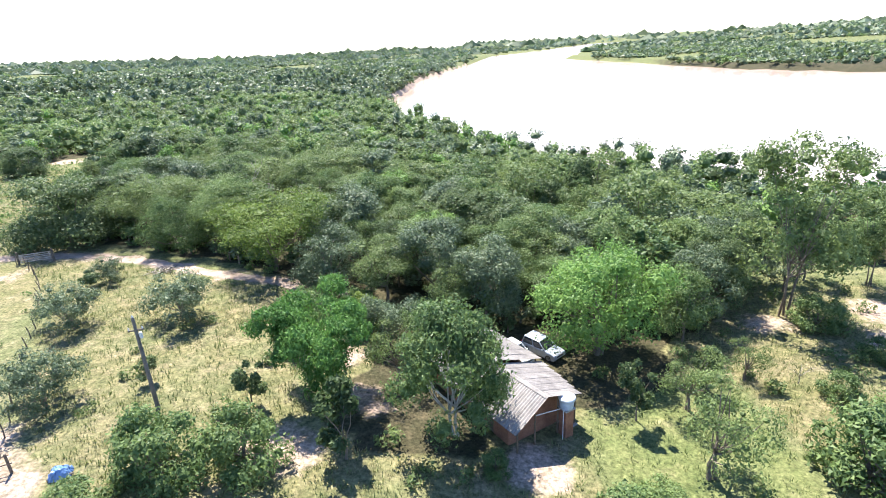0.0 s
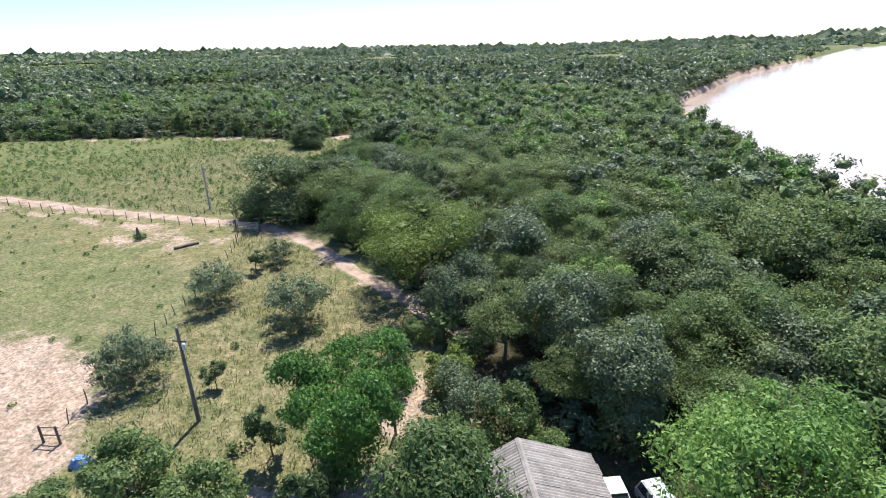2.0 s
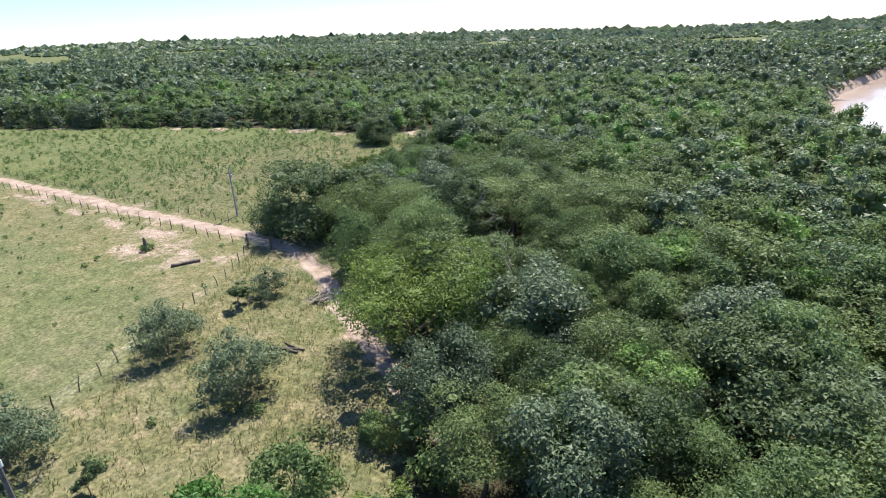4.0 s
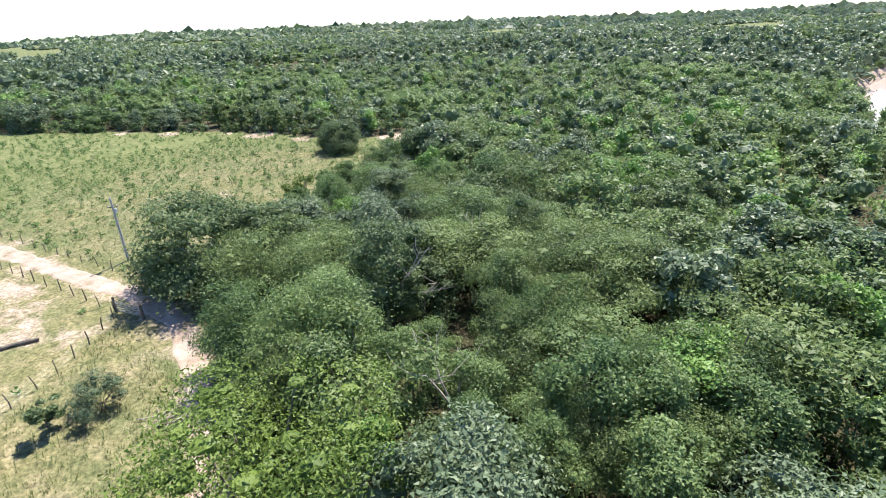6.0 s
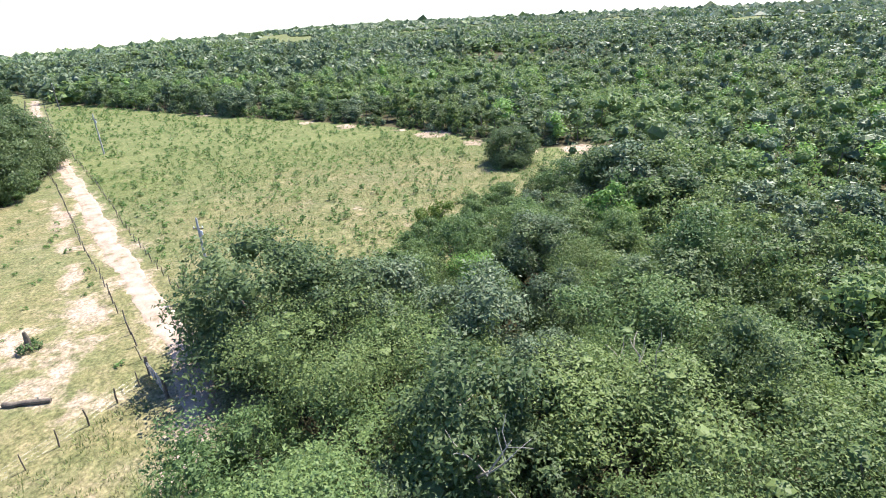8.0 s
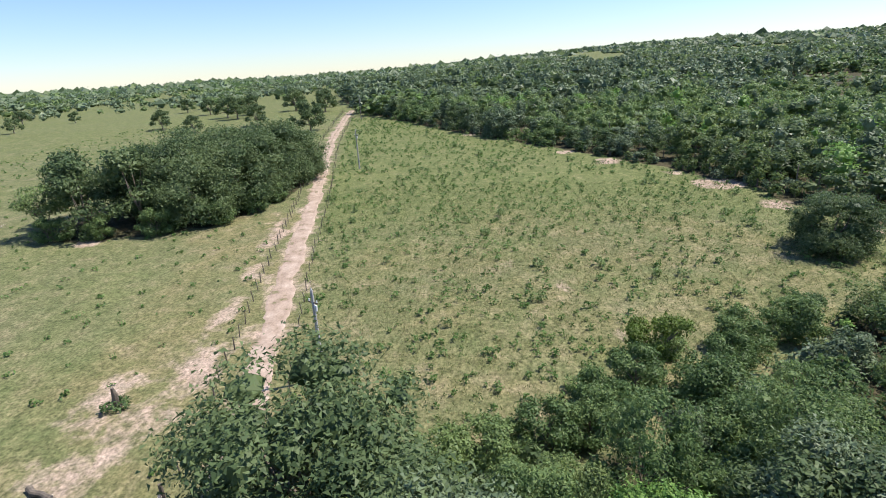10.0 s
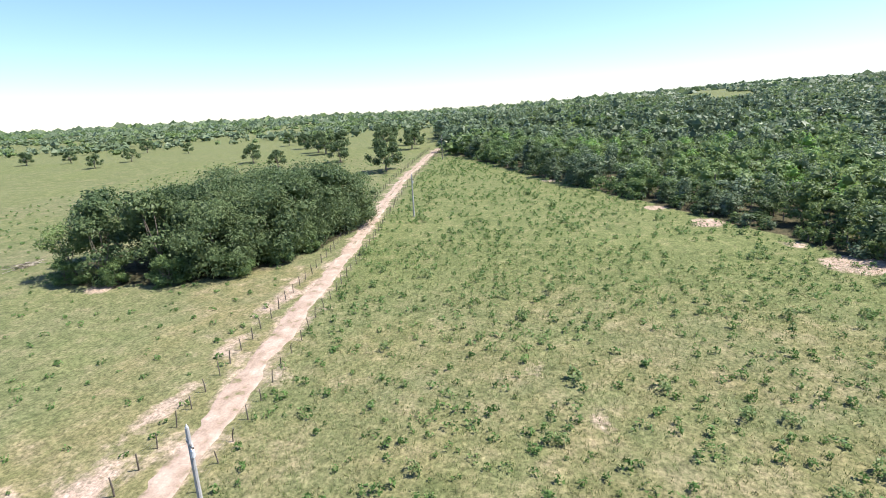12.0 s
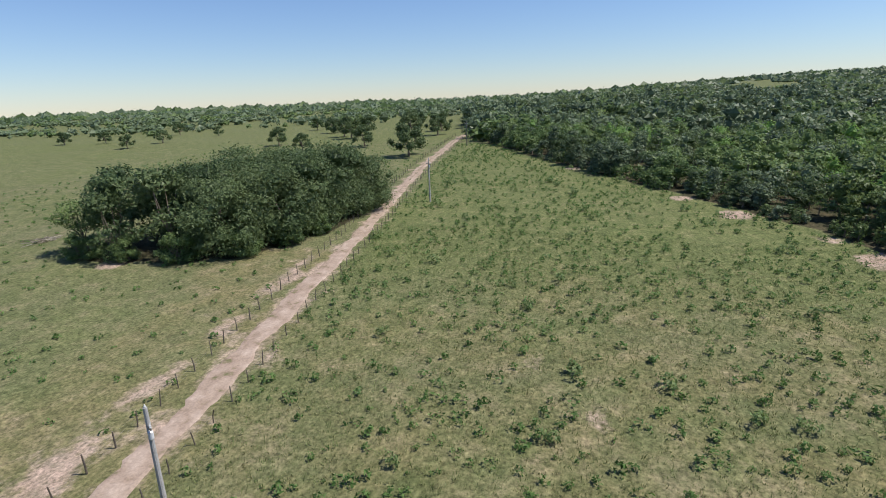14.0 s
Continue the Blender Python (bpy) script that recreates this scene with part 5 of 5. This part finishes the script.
def farm_gate(x, y, rz):
    G = thing("farm_gate", at(x, y, rz), "weathered grey timber farm gate across the sandy track", "gate")
    for px, hgt in ((-0.12, 1.75), (3.9, 1.65)):
        part("gate_post", tube(bmesh.new(), [(px, 0, -0.3), (px + 0.02, 0, hgt)], [0.14, 0.12], 8), POST_WOOD, G)
    for z in (0.28, 0.52, 0.77, 1.02, 1.26):
        bm = bmesh.new()
        box(bm, 1.9, 0, z, 3.65, 0.05, 0.12, bevel=0.01)
        part("rail", bm, DEAD_WOOD, G)
    for px in (0.2, 1.9, 3.6):
        bm = bmesh.new()
        box(bm, px, -0.055, 0.77, 0.11, 0.05, 1.2, bevel=0.01)
        part("upright", bm, DEAD_WOOD, G)
    bm = bmesh.new()
    box(bm, 0, 0, 0, 3.6, 0.045, 0.1, pose(1.9, -0.11, 0.77, 0, 15, 0), bevel=0.01)
    part("brace", bm, DEAD_WOOD, G)


farm_gate(-57.9, 67.1, 19)


def corral_frame(x, y, rz):
    G = thing("post_frame", at(x, y, rz), "small frame of two dark posts with rails beside the sandy lot", "fence panel")
    for px in (0, 1.3):
        part("post", tube(bmesh.new(), [(px, 0, -0.3), (px, 0, 1.5)], [0.1, 0.085], 8), POST_WOOD, G)
    for z in (0.6, 1.25):
        bm = bmesh.new()
        tube(bm, [(-0.15, 0.1, z), (1.45, 0.1, z + 0.04)], [0.05, 0.045], 7)
        part("rail", bm, POST_WOOD, G)


corral_frame(-31.3, 28.0, 25)


def yard_post(x, y):
    P = thing("yard_post", at(x, y), "single dark wooden post on the bare earth", "post")
    part("shaft", tube(bmesh.new(), [(0, 0, -0.3), (0.02, 0, 1.2), (0.03, 0.02, 2.6)], [0.11, 0.1, 0.085], 8), POST_WOOD, P)


yard_post(-10.5, 42.4)


# ---- loose things ----
def log(x, y, rz, long, r, label):
    rng = np.random.default_rng(int(abs(x) * 10))
    L = thing("log", at(x, y, rz), label, "log")
    pts = [(-long / 2 + long * k / 5, rng.normal(0, 0.05), r * 0.8 + rng.normal(0, 0.02)) for k in range(6)]
    part("stem", tube(bmesh.new(), pts, [r * 1.05, r, r * 0.95, r, r * 0.9, r * 0.8], 10), POST_WOOD, L)
    bm = bmesh.new()
    tube(bm, [(long * 0.2, 0, r), (long * 0.26, 0.1, r * 2.4)], [r * 0.4, r * 0.25], 6)
    part("branch_stub", bm, DEAD_WOOD, L)


log(-58.3, 58.7, 72, 3.4, 0.21, "dark fallen log lying on the grazed paddock")
log(-31.6, 56.4, 20, 2.6, 0.13, "grey felled branch lying in the dry grass")
log(-31.2, 56.9, 32, 2.2, 0.11, "grey felled branch lying in the dry grass")
log(-31.9, 57.1, 8, 1.9, 0.10, "grey felled branch lying in the dry grass")


def stump(x, y):
    S = thing("tree_stump", at(x, y), "tall dark broken stump with shoots at its foot", "stump")
    bm = bmesh.new()
    tube(bm, [(0, 0, -0.2), (0.03, 0, 0.5), (0.0, 0.04, 1.2), (0.05, 0, 1.75)], [0.34, 0.25, 0.22, 0.12], 9)
    part("stem", bm, POST_WOOD, S)
    rng = np.random.default_rng(8)
    v, f = leaf_cloud(rng, [(0.5, -0.2, 0.4, 0.6, 0.4), (-0.4, 0.1, 0.3, 0.5, 0.35), (0.1, 0.5, 0.3, 0.5, 0.3)], 260, 0.22, 0.3)
    part("shoots", mesh_of("shoots", v, f, LEAF_MID), None, S)


stump(-67.3, 57.2)


def tarp_heap(x, y):
    T = thing("tarpaulin", at(x, y, 20), "crumpled blue tarpaulin over a heap beside the bushes", "tarpaulin")
    rng = np.random.default_rng(5)
    n = 15
    V, F = [], []
    for j in range(n):
        for i in range(n):
            u, v = i / (n - 1) * 2 - 1, j / (n - 1) * 2 - 1
            r = max(abs(u), abs(v))
            V.append((u * 0.65 + rng.normal(0, 0.03), v * 0.5 + rng.normal(0, 0.03), 0.7 * (1 - r ** 2.6) + rng.normal(0, 0.045) + 0.02))
    for j in range(n - 1):
        for i in range(n - 1):
            F.append((j * n + i, j * n + i + 1, (j + 1) * n + i + 1, (j + 1) * n + i))
    me = mesh_of("sheet", np.array(V), np.array(F), TARP)
    part("sheet", me, None, T)
    bm = bmesh.new()
    tube(bm, [(-0.7, -0.3, 0.1), (0.8, -0.2, 0.12)], [0.09, 0.08], 8)
    part("weight_log", bm, POST_WOOD, T)


tarp_heap(-26.6, 28.2)


def brush_pile(x, y, rz, s, label):
    rng = np.random.default_rng(int(abs(x)))
    B = thing("brush_pile", at(x, y, rz), label, "brush pile")
    for i in range(34):
        a, r = rng.uniform(0, math.pi), abs(rng.normal(0, 0.6)) * s
        c = Vector((rng.normal(0, 0.8) * s, rng.normal(0, 0.5) * s, 0.1 + max(0, 0.5 * s - 0.4 * r) * rng.uniform(0, 1)))
        d = Vector((math.cos(a), math.sin(a), rng.normal(0, 0.12))) * rng.uniform(0.5, 1.3) * s
        bm = bmesh.new()
        k = rng.uniform(0.02, 0.06)
        tube(bm, [c - d, c + Vector((0, 0, rng.normal(0, 0.05))), c + d], [k, k * 0.9, k * 0.5], 5)
        part("branch", bm, DEAD_WOOD if rng.random() < 0.4 else POST_WOOD, B)


brush_pile(-37.4, 64.2, 40, 0.9, "heap of dark dry branches beside the sandy track")
brush_pile(-111.7, 1.8, 10, 1.5, "long heap of grey dead branches on the grazed plain")
